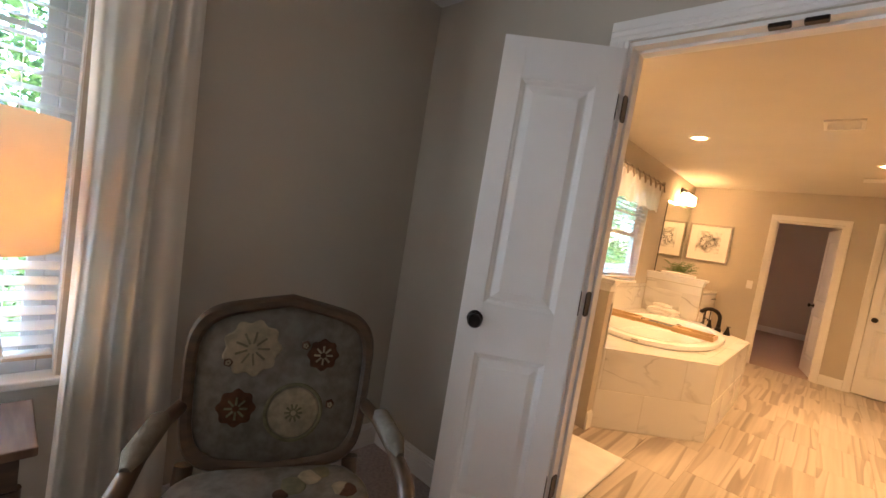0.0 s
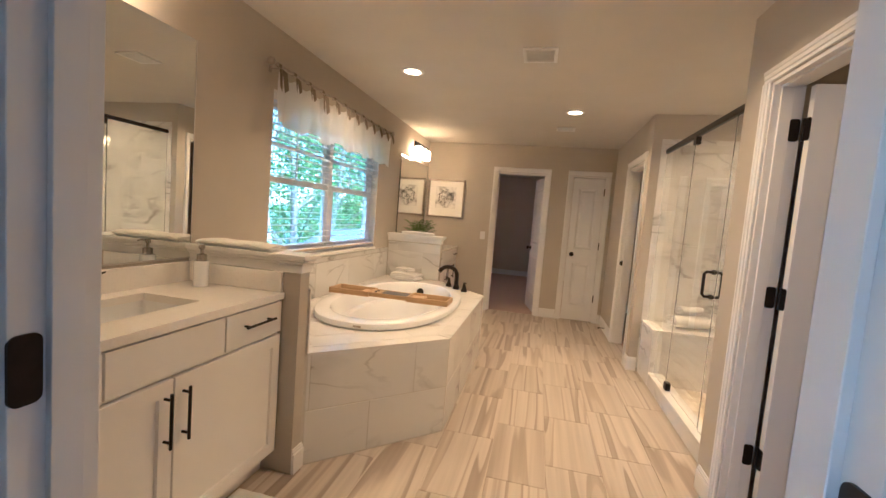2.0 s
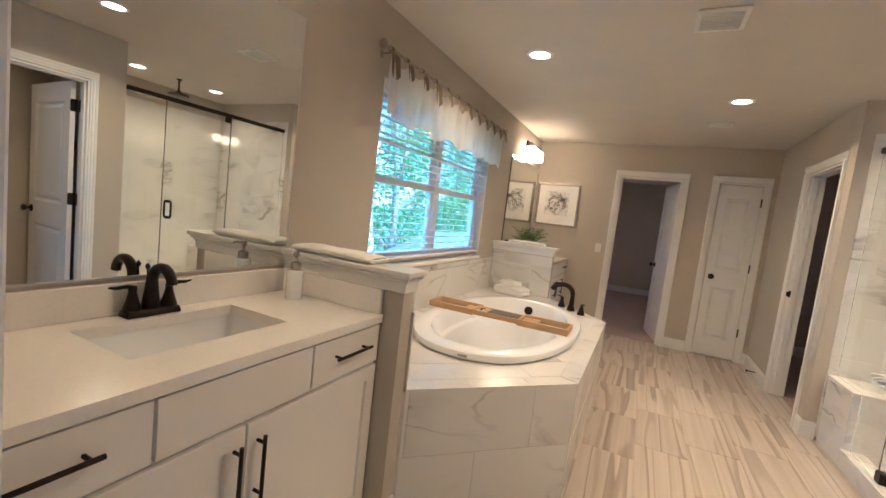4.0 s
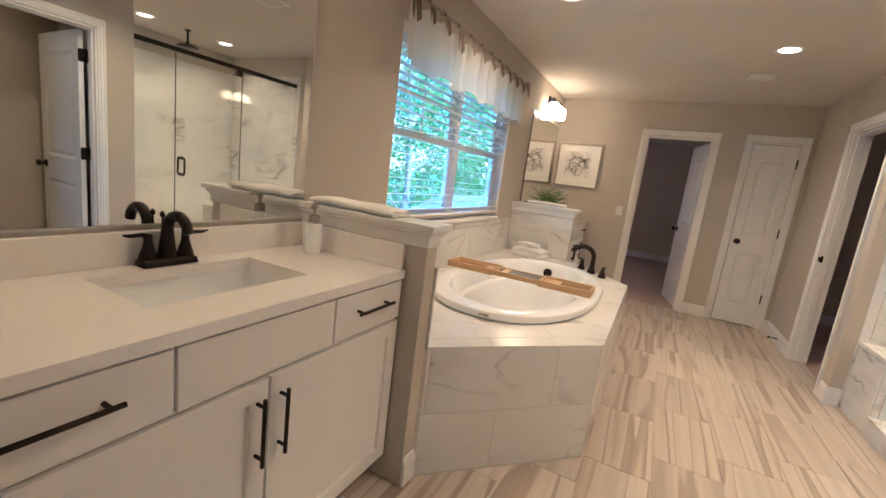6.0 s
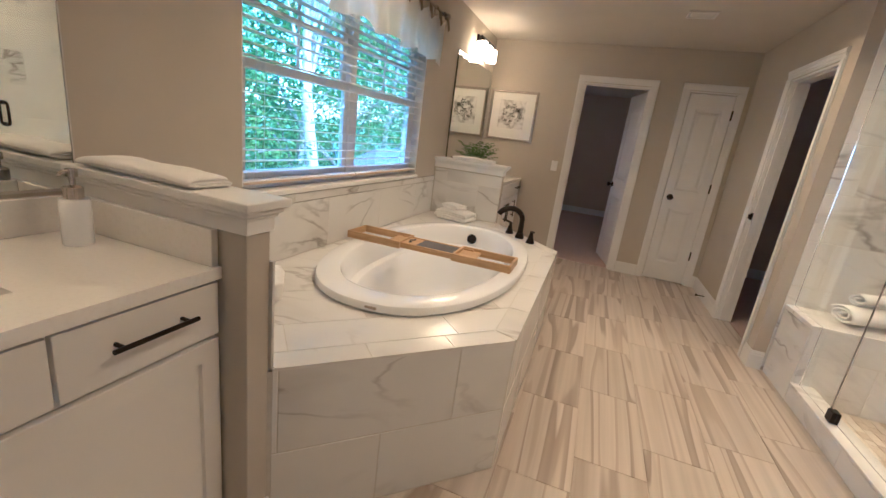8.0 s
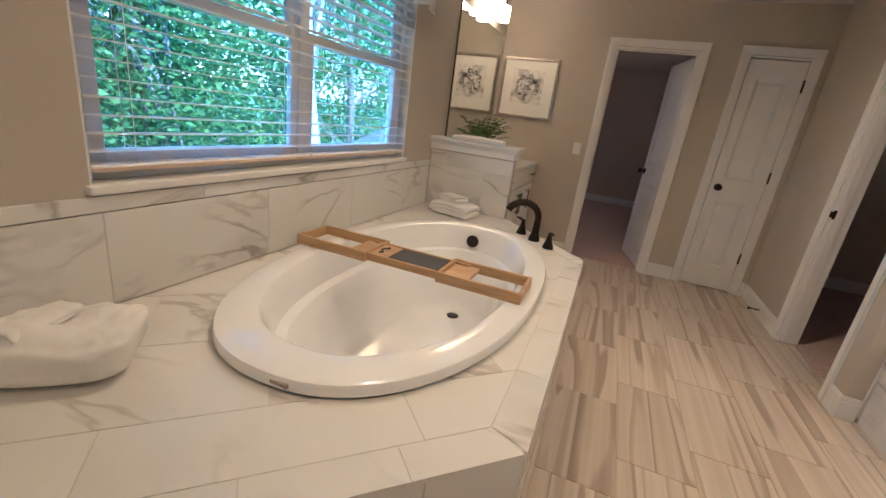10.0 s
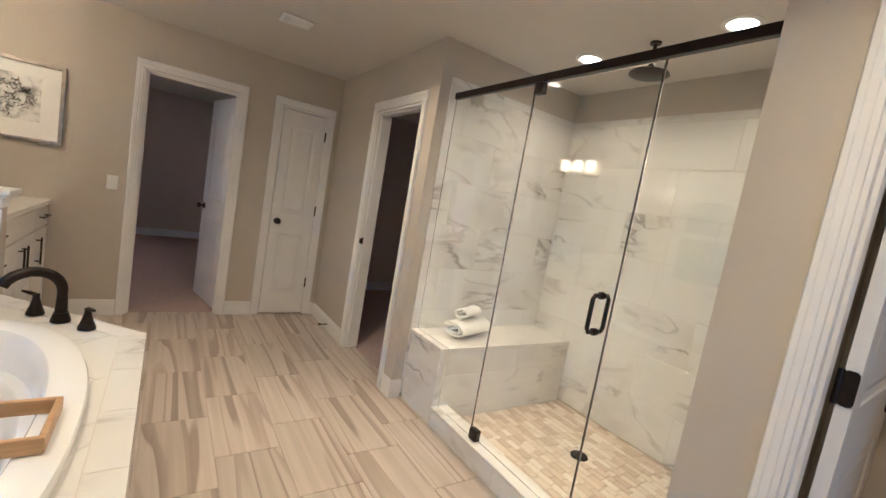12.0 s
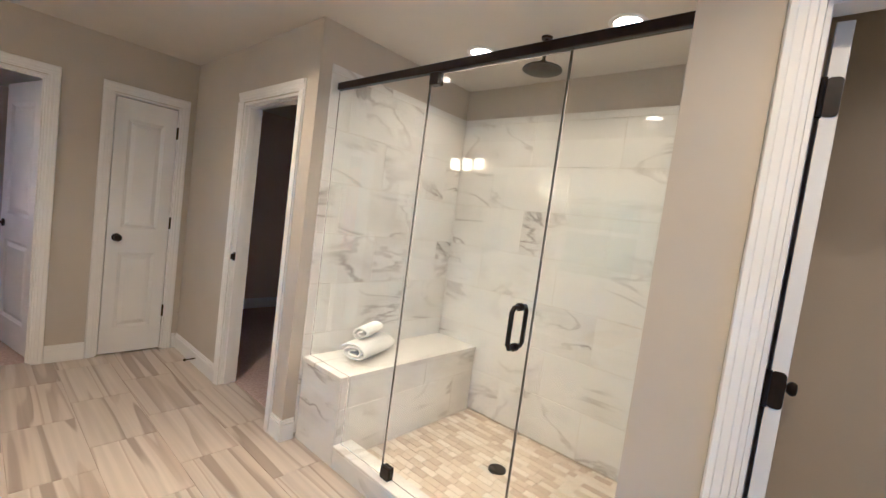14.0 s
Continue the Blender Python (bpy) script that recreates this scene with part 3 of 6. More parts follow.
window("window_2", "white vinyl double-hung bedroom window", *BWIN, 1, mid=1.36)


def blind(label, lo, hi, bottom, top, tilt=0):
    root = thing("window_blind", label, "window blind", "horizontal blinds")
    x = XL - 0.030
    n = int((top - bottom - 0.10) / 0.048)
    bm = bmesh.new()
    box(bm, -0.024, 0.024, lo, hi, -0.0012, 0.0012)
    me = mesh_of("slat", bm, SLAT)
    for k in range(n):
        ob = new("slat", me)
        ob.parent = root
        ob.matrix_world = pose(x, 0, bottom + 0.055 + 0.048 * k, 0, tilt, 0)
    bm = bmesh.new()
    box(bm, x - 0.025, x + 0.025, lo, hi, bottom, bottom + 0.02, 0.004)
    part("bottom_rail", bm, SLAT, root)
    bm = bmesh.new()
    box(bm, x + 0.0252, x + 0.0272, lo, hi, bottom + 0.002, bottom + 0.012)
    part("rail_edge", bm, BAMBOO_PALE, root, "pale wooden edge of the bottom rail")
    bm = bmesh.new()
    box(bm, x - 0.03, x + 0.028, lo, hi, top - 0.055, top, 0.003)
    part("head_rail", bm, SLAT, root)
    for c in (lo + 0.12, hi - 0.12):
        bm = bmesh.new()
        for dx in (-0.024, 0.024):
            tube(bm, [(x + dx, c, bottom + 0.02), (x + dx, c, top - 0.05)], 0.0011, 5)
        part("ladder_cord", bm, SLAT, root)
    return root


BAMBOO_PALE = mat("pale_wood", (0.62, 0.50, 0.38), 0.5, color2=(0.55, 0.43, 0.31), scale=8, stretch=(10, 1, 10))
ym = (WIN[0] + WIN[1]) / 2
blind("white slatted blind, slats open, over the bathtub", WIN[0] + 0.012, ym - 0.006, 0.988, WIN[3] - 0.008)
blind("white slatted blind, slats open, over the bathtub", ym + 0.006, WIN[1] - 0.012, 0.988, WIN[3] - 0.008)
blind("white slatted blind, slats half open, in the bedroom window", BWIN[0] + 0.012, BWIN[1] - 0.012, BWIN[2] + 0.06, BWIN[3] - 0.008, tilt=22)


# ---- lamps of the place ----
CANS = [(-0.80, 4.51), (0.502, 5.62), (0.487, 3.305), (1.957, 5.08), (1.957, 4.23), (1.77, 2.75)]
for cx, cy in CANS:
    watts = CAN_W if cx < XR else (0.42 if cy > SH[0] else 0.19) * CAN_W
    root = thing("recessed_light", "round recessed ceiling light with white trim, lit", "ceiling light", "recessed lights")
    bm = bmesh.new()
    lathe(bm, [(0.064, 0.0), (0.088, 0.0), (0.088, -0.004), (0.070, -0.008), (0.064, -0.006)], (cx, cy, H), 32)
    bm.faces.ensure_lookup_table()
    bmesh.ops.delete(bm, geom=[f for f in bm.faces if len(f.verts) > 4], context="FACES_ONLY")
    part("trim_ring", bm, TRIM, root, smooth=True)
    bm = bmesh.new()
    lathe(bm, [(0.0, -0.001), (0.0645, -0.001), (0.0645, -0.004), (0.055, -0.0055), (0.0, -0.006)], (cx, cy, H), 32)
    part("lens", bm, LENS, root, "glowing frosted lens", smooth=True)
    lamp = new("can_lamp", bpy.data.lights.new("can_lamp", "AREA"))
    lamp.data.shape, lamp.data.size, lamp.data.energy, lamp.data.color = "DISK", 0.13, watts, (1.0, 0.505, 0.185)
    lamp.data.spread = radians(142)
    lamp.matrix_world = pose(cx, cy, H - 0.009)


def vanity_light(yc, zc, shade):
    root = thing("vanity_light", "three-light bronze wall fixture with lit glass shades", "wall light", "vanity lights")
    bm = bmesh.new()
    box(bm, XL, XL + 0.022, yc - 0.09, yc + 0.09, zc + 0.0, zc + 0.11, 0.006, 2)
    tube(bm, [(XL + 0.02, yc, zc + 0.06), (XL + 0.10, yc, zc + 0.06)], 0.01, 10)
    box(bm, XL + 0.092, XL + 0.108, yc - 0.24, yc + 0.24, zc + 0.052, zc + 0.068, 0.003)
    part("bar", bm, BRONZE, root, "dark bronze bar and backplate")
    for k in (-1, 0, 1):
        y = yc + 0.19 * k
        bm = bmesh.new()
        lathe(bm, [(0.0, 0.052), (0.016, 0.052), (0.022, 0.035), (0.026, 0.02), (0.0, 0.02)], (XL + 0.10, y, zc), 16)
        part("socket", bm, BRONZE, root, "dark bronze socket cup", smooth=True)
        bm = bmesh.new()
        lathe(bm, [(0.028, 0.025), (0.050, 0.018), (0.055, 0.0), (0.055, -0.10), (0.052, -0.105), (0.045, -0.105), (0.045, 0.0), (0.028, 0.018)], (XL + 0.10, y, zc), 24)
        bmesh.ops.delete(bm, geom=[f for f in bm.faces if len(f.verts) > 4], context="FACES_ONLY")
        part("shade", bm, shade, root, "glowing frosted glass shade", smooth=True)


vanity_light(2.49, 2.215, SHADE)
vanity_light(6.80, 2.195, SHADE_FAR)


# ---- vanities ----
def pull(bm, p, along, length, out=(1, 0, 0)):
    p, a, o = Vector(p), Vector(along), Vector(out)
    tube(bm, [p + o * 0.030 - a * length / 2, p + o * 0.030 + a * length / 2], 0.0058, 10)
    for s in (-1, 1):
        tube(bm, [p + a * s * (length / 2 - 0.022), p + o * 0.030 + a * s * (length / 2 - 0.022)], 0.005, 8)


def shaker(bm, x, y0, y1, z0, z1, frame_w=0.055, t=0.019):
    if z1 - z0 < 0.25:
        box(bm, x, x + t, y0, y1, z0, z1, 0.0015)
        return
    def ring(e, d):
        return [bm.verts.new((x + d, y, z)) for y, z in ((y0 + e, z0 + e), (y1 - e, z0 + e), (y1 - e, z1 - e), (y0 + e, z1 - e))]

    loops = [ring(0, 0), ring(0, t - 0.0015), ring(0.0015, t), ring(frame_w, t), ring(frame_w + 0.003, t - 0.011)]
    for a, b in zip(loops, loops[1:]):
        for k in range(4):
            bm.faces.new((a[k], a[(k + 1) % 4], b[(k + 1) % 4], b[k]))
    bm.faces.new(loops[-1])


FX = -0.924   # face of the cabinets


def vanity(name, label, y0, y1, fronts):
    root = thing(name, label, "vanity cabinet", "vanities")
    bm = bmesh.new()
    box(bm, XL, FX, y0, y1, 0.10, 0.70)
    # open above, where the basin hangs
    for u0, u1, v0, v1 in ((XL, XL + 0.018, y0, y1), (FX - 0.018, FX, y0, y1), (XL + 0.018, FX - 0.018, y0, y0 + 0.018), (XL + 0.018, FX - 0.018, y1 - 0.018, y1)):
        box(bm, u0, u1, v0, v1, 0.70, 0.879)
    box(bm, XL, FX - 0.06, y0, y1, 0.0, 0.10)
    part("body", bm, CAB, root)
    for kind, a, b, z0, z1, handle in fronts:
        bm = bmesh.new()
        shaker(bm, FX, a, b, z0, z1)
        f = part(kind, bm, CAB, root)
        if handle:
            bm = bmesh.new()
            hy, hz, vertical = handle
            pull(bm, (FX + 0.019, hy, hz), (0, 0, 1) if vertical else (0, 1, 0), 0.195)
            part("handle", bm, BRONZE, f, "dark bronze bar pull", smooth=True)
    return root


g = 0.004
vanity("vanity_cabinet", "off-white shaker vanity cabinet with dark bar pulls", YB + 0.004, 3.102, [
    ("drawer_front", 1.865, 2.25 - g, 0.722, 0.870, (2.045, 0.806, False)),
    ("false_front", 2.25 + g, 2.732 - g, 0.722, 0.870, None),
    ("drawer_front", 2.732 + g, 3.100, 0.722, 0.870, (2.918, 0.806, False)),
    ("door", 1.865, 2.494 - g, 0.115, 0.708, (2.456, 0.572, True)),
    ("door", 2.494 + g, 3.100, 0.115, 0.708, (2.532, 0.572, True))])
vanity("vanity_cabinet", "off-white shaker vanity with stacked drawers and dark pulls", 6.10, YF - 0.004, [
    ("drawer_front", 6.115, 6.47 - g, 0.722, 0.870, (6.29, 0.806, False)),
    ("drawer_front", 6.115, 6.47 - g, 0.42, 0.708, (6.29, 0.64, False)),
    ("drawer_front", 6.115, 6.47 - g, 0.115, 0.412, (6.29, 0.35, False)),
    ("false_front", 6.47 + g, 7.13 - g, 0.722, 0.870, None),
    ("door", 6.47 + g, 6.80 - g, 0.115, 0.708, (6.76, 0.572, True)),
    ("door", 6.80 + g, 7.13 - g, 0.115, 0.708, (6.84, 0.572, True)),
    ("drawer_front", 7.13 + g, 7.485, 0.722, 0.870, (7.30, 0.806, False)),
    ("door", 7.13 + g, 7.485, 0.115, 0.708, (7.18, 0.572, True))])


def countertop(label, y0, y1, sink, side_splash):
    """Quartz top with an undermount opening, back and side splashes."""
    root = thing("countertop", label, "countertop", "vanity tops")
    sx0, sx1, sy0, sy1 = sink
    x1 = -0.896
    bm = bmesh.new()
    xs, ys = [XL, sx0, sx1, x1], [y0, sy0, sy1, y1]
    z0, z1 = 0.880, 0.912
    grid = {}
    for z in (z0, z1):
        for i, x in enumerate(xs):
            for j, y in enumerate(ys):
                grid[i, j, z] = bm.verts.new((x, y, z))
    for i in range(3):
        for j in range(3):
            if (i, j) != (1, 1):
                for z in (z0, z1):
                    bm.faces.new([grid[a, b, z] for a, b in ((i, j), (i + 1, j), (i + 1, j + 1), (i, j + 1))])
    for ring in ([(0, 0), (1, 0), (2, 0), (3, 0), (3, 1), (3, 2), (3, 3), (2, 3), (1, 3), (0, 3), (0, 2), (0, 1)], [(1, 1), (2, 1), (2, 2), (1, 2)]):
        for a, b in zip(ring, ring[1:] + ring[:1]):
            bm.faces.new((grid[(*a, z0)], grid[(*b, z0)], grid[(*b, z1)], grid[(*a, z1)]))
    part("slab", bm, QUARTZ, root)
    bm = bmesh.new()
    box(bm, XL, XL + 0.02, y0, y1, z1, z1 + 0.10, 0.002)
    part("backsplash", bm, QUARTZ, root)
    if side_splash:
        bm = bmesh.new()
        a, b = side_splash
        box(bm, XL + 0.02, x1 - 0.01, a, b, z1, z1 + 0.10, 0.002)
        part("side_splash", bm, QUARTZ, root)
    # basin
    bm = bmesh.new()
    loops = []
    for inset, z, r in ((-0.006, z0 - 0.001, 0.02), (-0.004, z0 - 0.02, 0.022), (0.004, z0 - 0.10, 0.030), (0.012, z0 - 0.125, 0.035), (0.034, z0 - 0.139, 0.04), (0.11, z0 - 0.142, 0.03)):
        a0, a1, b0, b1 = sx0 + inset, sx1 - inset, sy0 + inset, sy1 - inset
        pts = []
        for cx, cy, st in ((a1 - r, b1 - r, 0), (a0 + r, b1 - r, 90), (a0 + r, b0 + r, 180), (a1 - r, b0 + r, 270)):
            for q in range(5):
                w = radians(st + 22.5 * q)
                pts.append(bm.verts.new((cx + r * math.cos(w), cy + r * math.sin(w), z)))
        loops.append(pts)
    for a, b in zip(loops, loops[1:]):
        for k in range(20):
            bm.faces.new((a[k], a[(k + 1) % 20], b[(k + 1) % 20], b[k]))
    bm.faces.new(loops[-1])
    basin = part("basin", bm, PORCELAIN, root, "white undermount ceramic basin", smooth=True)
    bm = bmesh.new()
    lathe(bm, [(0.0, 0.0), (0.022, 0.0), (0.022, 0.004), (0.014, 0.006), (0.0, 0.004)], ((sx0 + sx1) / 2, (sy0 + sy1) / 2, z0 - 0.142), 20)
    part("drain", bm, BRONZE, basin, "dark bronze drain")
    return root


countertop("cream quartz vanity top with a rectangular undermount basin", YB + 0.002, 3.104, (-1.345, -1.055, 2.275, 2.760), (3.084, 3.104))
countertop("cream quartz vanity top with a rectangular undermount basin", 6.093, YF - 0.002, (-1.345, -1.055, 6.555, 7.04), (6.093, 6.113))


def basin_faucet(yc):
    """Centreset bronze faucet: flared base, arched spout with a flat lip, two lever handles and a lift rod."""
    root = thing("faucet", "oil-rubbed bronze two-handle faucet on the vanity top", "faucet", "basin faucets")
    x, z = XL + 0.060, 0.913
    bm = bmesh.new()
    f = box(bm, x - 0.028, x + 0.030, yc - 0.082, yc + 0.082, z, z + 0.022)
    top = [v for v in bm.verts if v.co.z > z + 0.01]
    for v in top:
        v.co.x = x + (v.co.x - x) * 0.82
        v.co.y = yc + (v.co.y - yc) * 0.94
    bmesh.ops.bevel(bm, geom=bm.edges[:], offset=0.004, segments=2, profile=0.5, affect="EDGES")
    part("base", bm, BRONZE, root, smooth=True)
    bm = bmesh.new()
    pts, rad = [], []
    for k in range(15):
        t = k / 14
        if t < 0.45:
            s = t / 0.45
            pts.append((x - 0.004 + 0.002 * s, yc, z + 0.02 + 0.085 * s))
            rad.append(0.027 - 0.010 * s)
        else:
            w = (t - 0.45) / 0.55 * radians(174)
            pts.append((x - 0.002 + 0.052 * (1 - math.cos(w)), yc, z + 0.105 + 0.052 * math.sin(w)))
            rad.append(0.017 - 0.002 * (t - 0.45) / 0.55)
    tube(bm, pts, rad, 16, squash=1.0)
    part("spout", bm, BRONZE, root, smooth=True)
    for s in (-1, 1):
        bm = bmesh.new()
        lathe(bm, [(0.026, 0.018), (0.024, 0.03), (0.016, 0.055), (0.011, 0.078), (0.012, 0.092), (0.0, 0.096)], (x - 0.002, yc + 0.055 * s, z), 18)
        y = yc + 0.055 * s
        tube(bm, [(x - 0.002, y - 0.008 * s, z + 0.090), (x, y + 0.02 * s, z + 0.096), (x + 0.004, y + 0.05 * s, z + 0.095), (x + 0.006, y + 0.068 * s, z + 0.099)], [0.008, 0.009, 0.008, 0.004], 10, squash=0.55)
        part("lever_handle", bm, BRONZE, root, smooth=True)
    bm = bmesh.new()
    tube(bm, [(x - 0.028, yc, z + 0.02), (x - 0.028, yc, z + 0.145)], 0.0028, 8)
    lathe(bm, [(0.0, 0), (0.006, 0.002), (0.008, 0.012), (0.0, 0.022)], (x - 0.028, yc, z + 0.14), 12)
    part("lift_rod", bm, BRONZE, root, smooth=True)


basin_faucet(2.505)
basin_faucet(6.80)


def wall_mirror(label, y0, y1, z0, z1):
    root = thing("wall_mirror", label, "mirror", "vanity mirrors")
    bm = bmesh.new()
    box(bm, XL + 0.001, XL + 0.006, y0, y1, z0, z1, 0.0015)
    part("mirror_glass", bm, MIRROR, root)
    bm = bmesh.new()
    for s in ((y0 - 0.004, y0), (y1, y1 + 0.004)):
        box(bm, XL + 0.0005, XL + 0.008, s[0], s[1], z0, z1)
    box(bm, XL + 0.0005, XL + 0.009, y0 - 0.004, y1 + 0.004, z0 - 0.006, z0)
    part("edge_channel", bm, MIRROR_TRIM, root, "thin bright metal edge")
    bm = bmesh.new()
    box(bm, XL + 0.0005, XL + 0.010, y0 - 0.012, y0 - 0.0045, z0 - 0.006, z1)
    part("edge_strip", bm, BRONZE, root, "dark exposed mirror edge")


wall_mirror("large frameless wall mirror over the vanity", 1.90, 3.10, 1.030, 2.10)
wall_mirror("large frameless wall mirror over the far vanity", 6.235, 7.455, 1.030, 2.06)


# ---- knee walls with crown caps ----
def knee_wall(name, y0, y1):
    root = thing(name, "half-height painted knee wall with a white moulded cap", "half wall", kind="structure")
    bm = bmesh.new()
    box(bm, XL, KX, y0, y1, 0.0, 1.04, 0.002)
    part("partition", bm, WALL, root)
    bm = bmesh.new()
    for out, z0, z1, bv in ((0.008, 1.012, 1.050, 0.002), (0.016, 1.050, 1.062, 0.005), (0.026, 1.062, 1.078, 0.006), (0.038, 1.078, 1.100, 0.004)):
        box(bm, XL, KX + out, y0 - out, y1 + out, z0, z1, bv, 2)
    part("cap", bm, TRIM, root, "white crown-moulded cap")
    bm = bmesh.new()
    for out, h0, h1 in ((0.015, 0.0, 0.102), (0.011, 0.102, 0.118), (0.007, 0.118, 0.13)):
        box(bm, KX, KX + out, y0 - (out if y0 > 5 else 0), y1 + (out if y1 < 5 else 0), h0, h1, 0.0015)
    part("base_trim", bm, TRIM, root)


knee_wall("knee_wall_south", 3.106, 3.186)
knee_wall("knee_wall_north", 5.975, 6.090)

# ---- bathtub and deck ----
P0, P1, P2, P3 = (-0.812, 3.196), (-0.205, 3.803), (-0.205, 5.368), (-0.812, 5.975)
TUB = (-0.825, 4.59)


def oval(a, bn, bf, z, shift=0.0, n=2.25, seg=72):
    pts = []
    for k in range(seg):
        w = 2 * math.pi * k / seg
        c, s = math.cos(w), math.sin(w)
        b = bf if s > 0 else bn
        pts.append((TUB[0] + a * math.copysign(abs(c) ** (2 / n), c), TUB[1] + shift + b * math.copysign(abs(s) ** (2 / n), s), z))
    return pts


def bathtub():
    root = thing("bathtub", "white oval drop-in bathtub set in a marble deck", "bathtub")
    rings = [oval(0.500, 0.905, 0.905, 0.599), oval(0.507, 0.912, 0.912, 0.606), oval(0.508, 0.913, 0.913, 0.628), oval(0.504, 0.909, 0.909, 0.637), oval(0.493, 0.898, 0.898, 0.641),
             oval(0.424, 0.795, 0.815, 0.643), oval(0.412, 0.782, 0.803, 0.639), oval(0.406, 0.774, 0.797, 0.630), oval(0.396, 0.752, 0.785, 0.57), oval(0.386, 0.730, 0.775, 0.500),
             oval(0.350, 0.690, 0.758, 0.490), oval(0.343, 0.680, 0.753, 0.480), oval(0.318, 0.60, 0.737, 0.40), oval(0.300, 0.53, 0.718, 0.29),
             oval(0.280, 0.46, 0.695, 0.205), oval(0.262, 0.42, 0.675, 0.170), oval(0.232, 0.38, 0.64, 0.152), oval(0.10, 0.22, 0.48, 0.146)]
    bm = bmesh.new()
    vs = [[bm.verts.new(p) for p in r] for r in rings]
    for a, b in zip(vs, vs[1:]):
        for k in range(72):
            bm.faces.new((a[k], a[(k + 1) % 72], b[(k + 1) % 72], b[k]))
    bm.faces.new(vs[-1])
    me = mesh_of("shell", bm, ACRYLIC)
    me.polygons.foreach_set("use_smooth", [True] * len(me.polygons))
    me.set_sharp_from_angle(angle=radians(33))
    shell = new("shell", me)
    shell.parent = root
    bm = bmesh.new()
    lathe(bm, [(0.0, 0.0), (0.036, 0.0), (0.037, 0.008), (0.030, 0.016), (0.0, 0.018)], (TUB[0] - 0.012, TUB[1] + 0.766, 0.560), 24, Matrix.Rotation(radians(84), 3, "X"))
    part("overflow_cover", bm, BRONZE, root, "dark bronze round overflow cover", smooth=True)
    bm = bmesh.new()
    lathe(bm, [(0.0, 0.0), (0.034, 0.0), (0.034, 0.003), (0.02, 0.005), (0.0, 0.004)], (TUB[0] - 0.005, TUB[1] + 0.56, 0.1505), 24)
    part("drain", bm, BRONZE, root, "dark bronze drain", smooth=True)
    bm = bmesh.new()
    at = (TUB[0] + 0.06, TUB[1] - 0.885, 0.620)
    box(bm, at[0] - 0.026, at[0] + 0.026, at[1] - 0.027, at[1] - 0.018, at[2] - 0.006, at[2] + 0.006, 0.002)
    part("badge", bm, PEWTER, root, "small dark metal badge on the rim")
    return root


bathtub()


def tub_faucet():
    root = thing("tub_faucet", "oil-rubbed bronze deck faucet with arched spout", "faucet")
    c = Vector((-0.510, 5.545, 0.600))
    d = Vector((-0.90, -0.42, 0)).normalized()
    side = Vector((-0.70, 0.72, 0)).normalized()
    bm = bmesh.new()
    lathe(bm, [(0.0, 0), (0.036, 0.0), (0.034, 0.012), (0.026, 0.04), (0.0, 0.045)], c, 20)
    pts, rad = [], []
    for k in range(18):
        t = k / 17
        if t < 0.4:
            pts.append(c + Vector((0, 0, 0.03 + 0.108 * t / 0.4)))
            rad.append(0.025 - 0.006 * t / 0.4)
        else:
            w = (t - 0.4) / 0.6 * radians(158)
            pts.append(c + d * 0.098 * (1 - math.cos(w)) + Vector((0, 0, 0.138 + 0.088 * math.sin(w))))
            rad.append(0.021)
    tube(bm, pts, rad, 16, squash=0.8)
    part("spout", bm, BRONZE, root, smooth=True)
    for s in (-1, 1):
        bm = bmesh.new()
        p = c + side * 0.145 * s
        lathe(bm, [(0.0, 0), (0.033, 0.0), (0.031, 0.01), (0.020, 0.04), (0.012, 0.075), (0.013, 0.09), (0.0, 0.094)], p, 18)
        e = (d * 0.3 + side * s).normalized()
        tube(bm, [p + Vector((0, 0, 0.086)) - e * 0.008, p + Vector((0, 0, 0.092)) + e * 0.03, p + Vector((0, 0, 0.095)) + e * 0.062], [0.009, 0.009, 0.005], 10, squash=0.6)
        part("lever_handle", bm, BRONZE, root, smooth=True)


tub_faucet()


# ---- soft goods ----
def pillow(bm, c, h, yaw=0.0, e=0.35, wob=0.006, nu=28, nv=14, seed=0):
    """A soft block: a superellipsoid with a slightly uneven surface."""
    rot = Matrix.Rotation(radians(yaw), 3, "Z")
    sp = lambda v, p: math.copysign(abs(v) ** p, v)
    rows = []
    for j in range(nv + 1):
        v = -math.pi / 2 + math.pi * j / nv
        row = []
        for i in range(nu):
            u = 2 * math.pi * i / nu
            p = Vector((h[0] * sp(math.cos(v), e) * sp(math.cos(u), e), h[1] * sp(math.cos(v), e) * sp(math.sin(u), e), h[2] * sp(math.sin(v), 0.42)))
            q = noise.noise(p * 11 + Vector((seed * 3.7, seed, 0))) + 0.35 * noise.noise(p * 38 + Vector((seed, 1, 5)))
            p += Vector((0, 0, wob * q * (0.4 if j < nv / 2 else 1.0))) + p.normalized() * wob * q * 0.7
            row.append(bm.verts.new(Vector(c) + rot @ p))
        rows.append(row)
    for a, b in zip(rows, rows[1:]):
        for i in range(nu):
            bm.faces.new((a[i], a[(i + 1) % nu], b[(i + 1) % nu], b[i]))


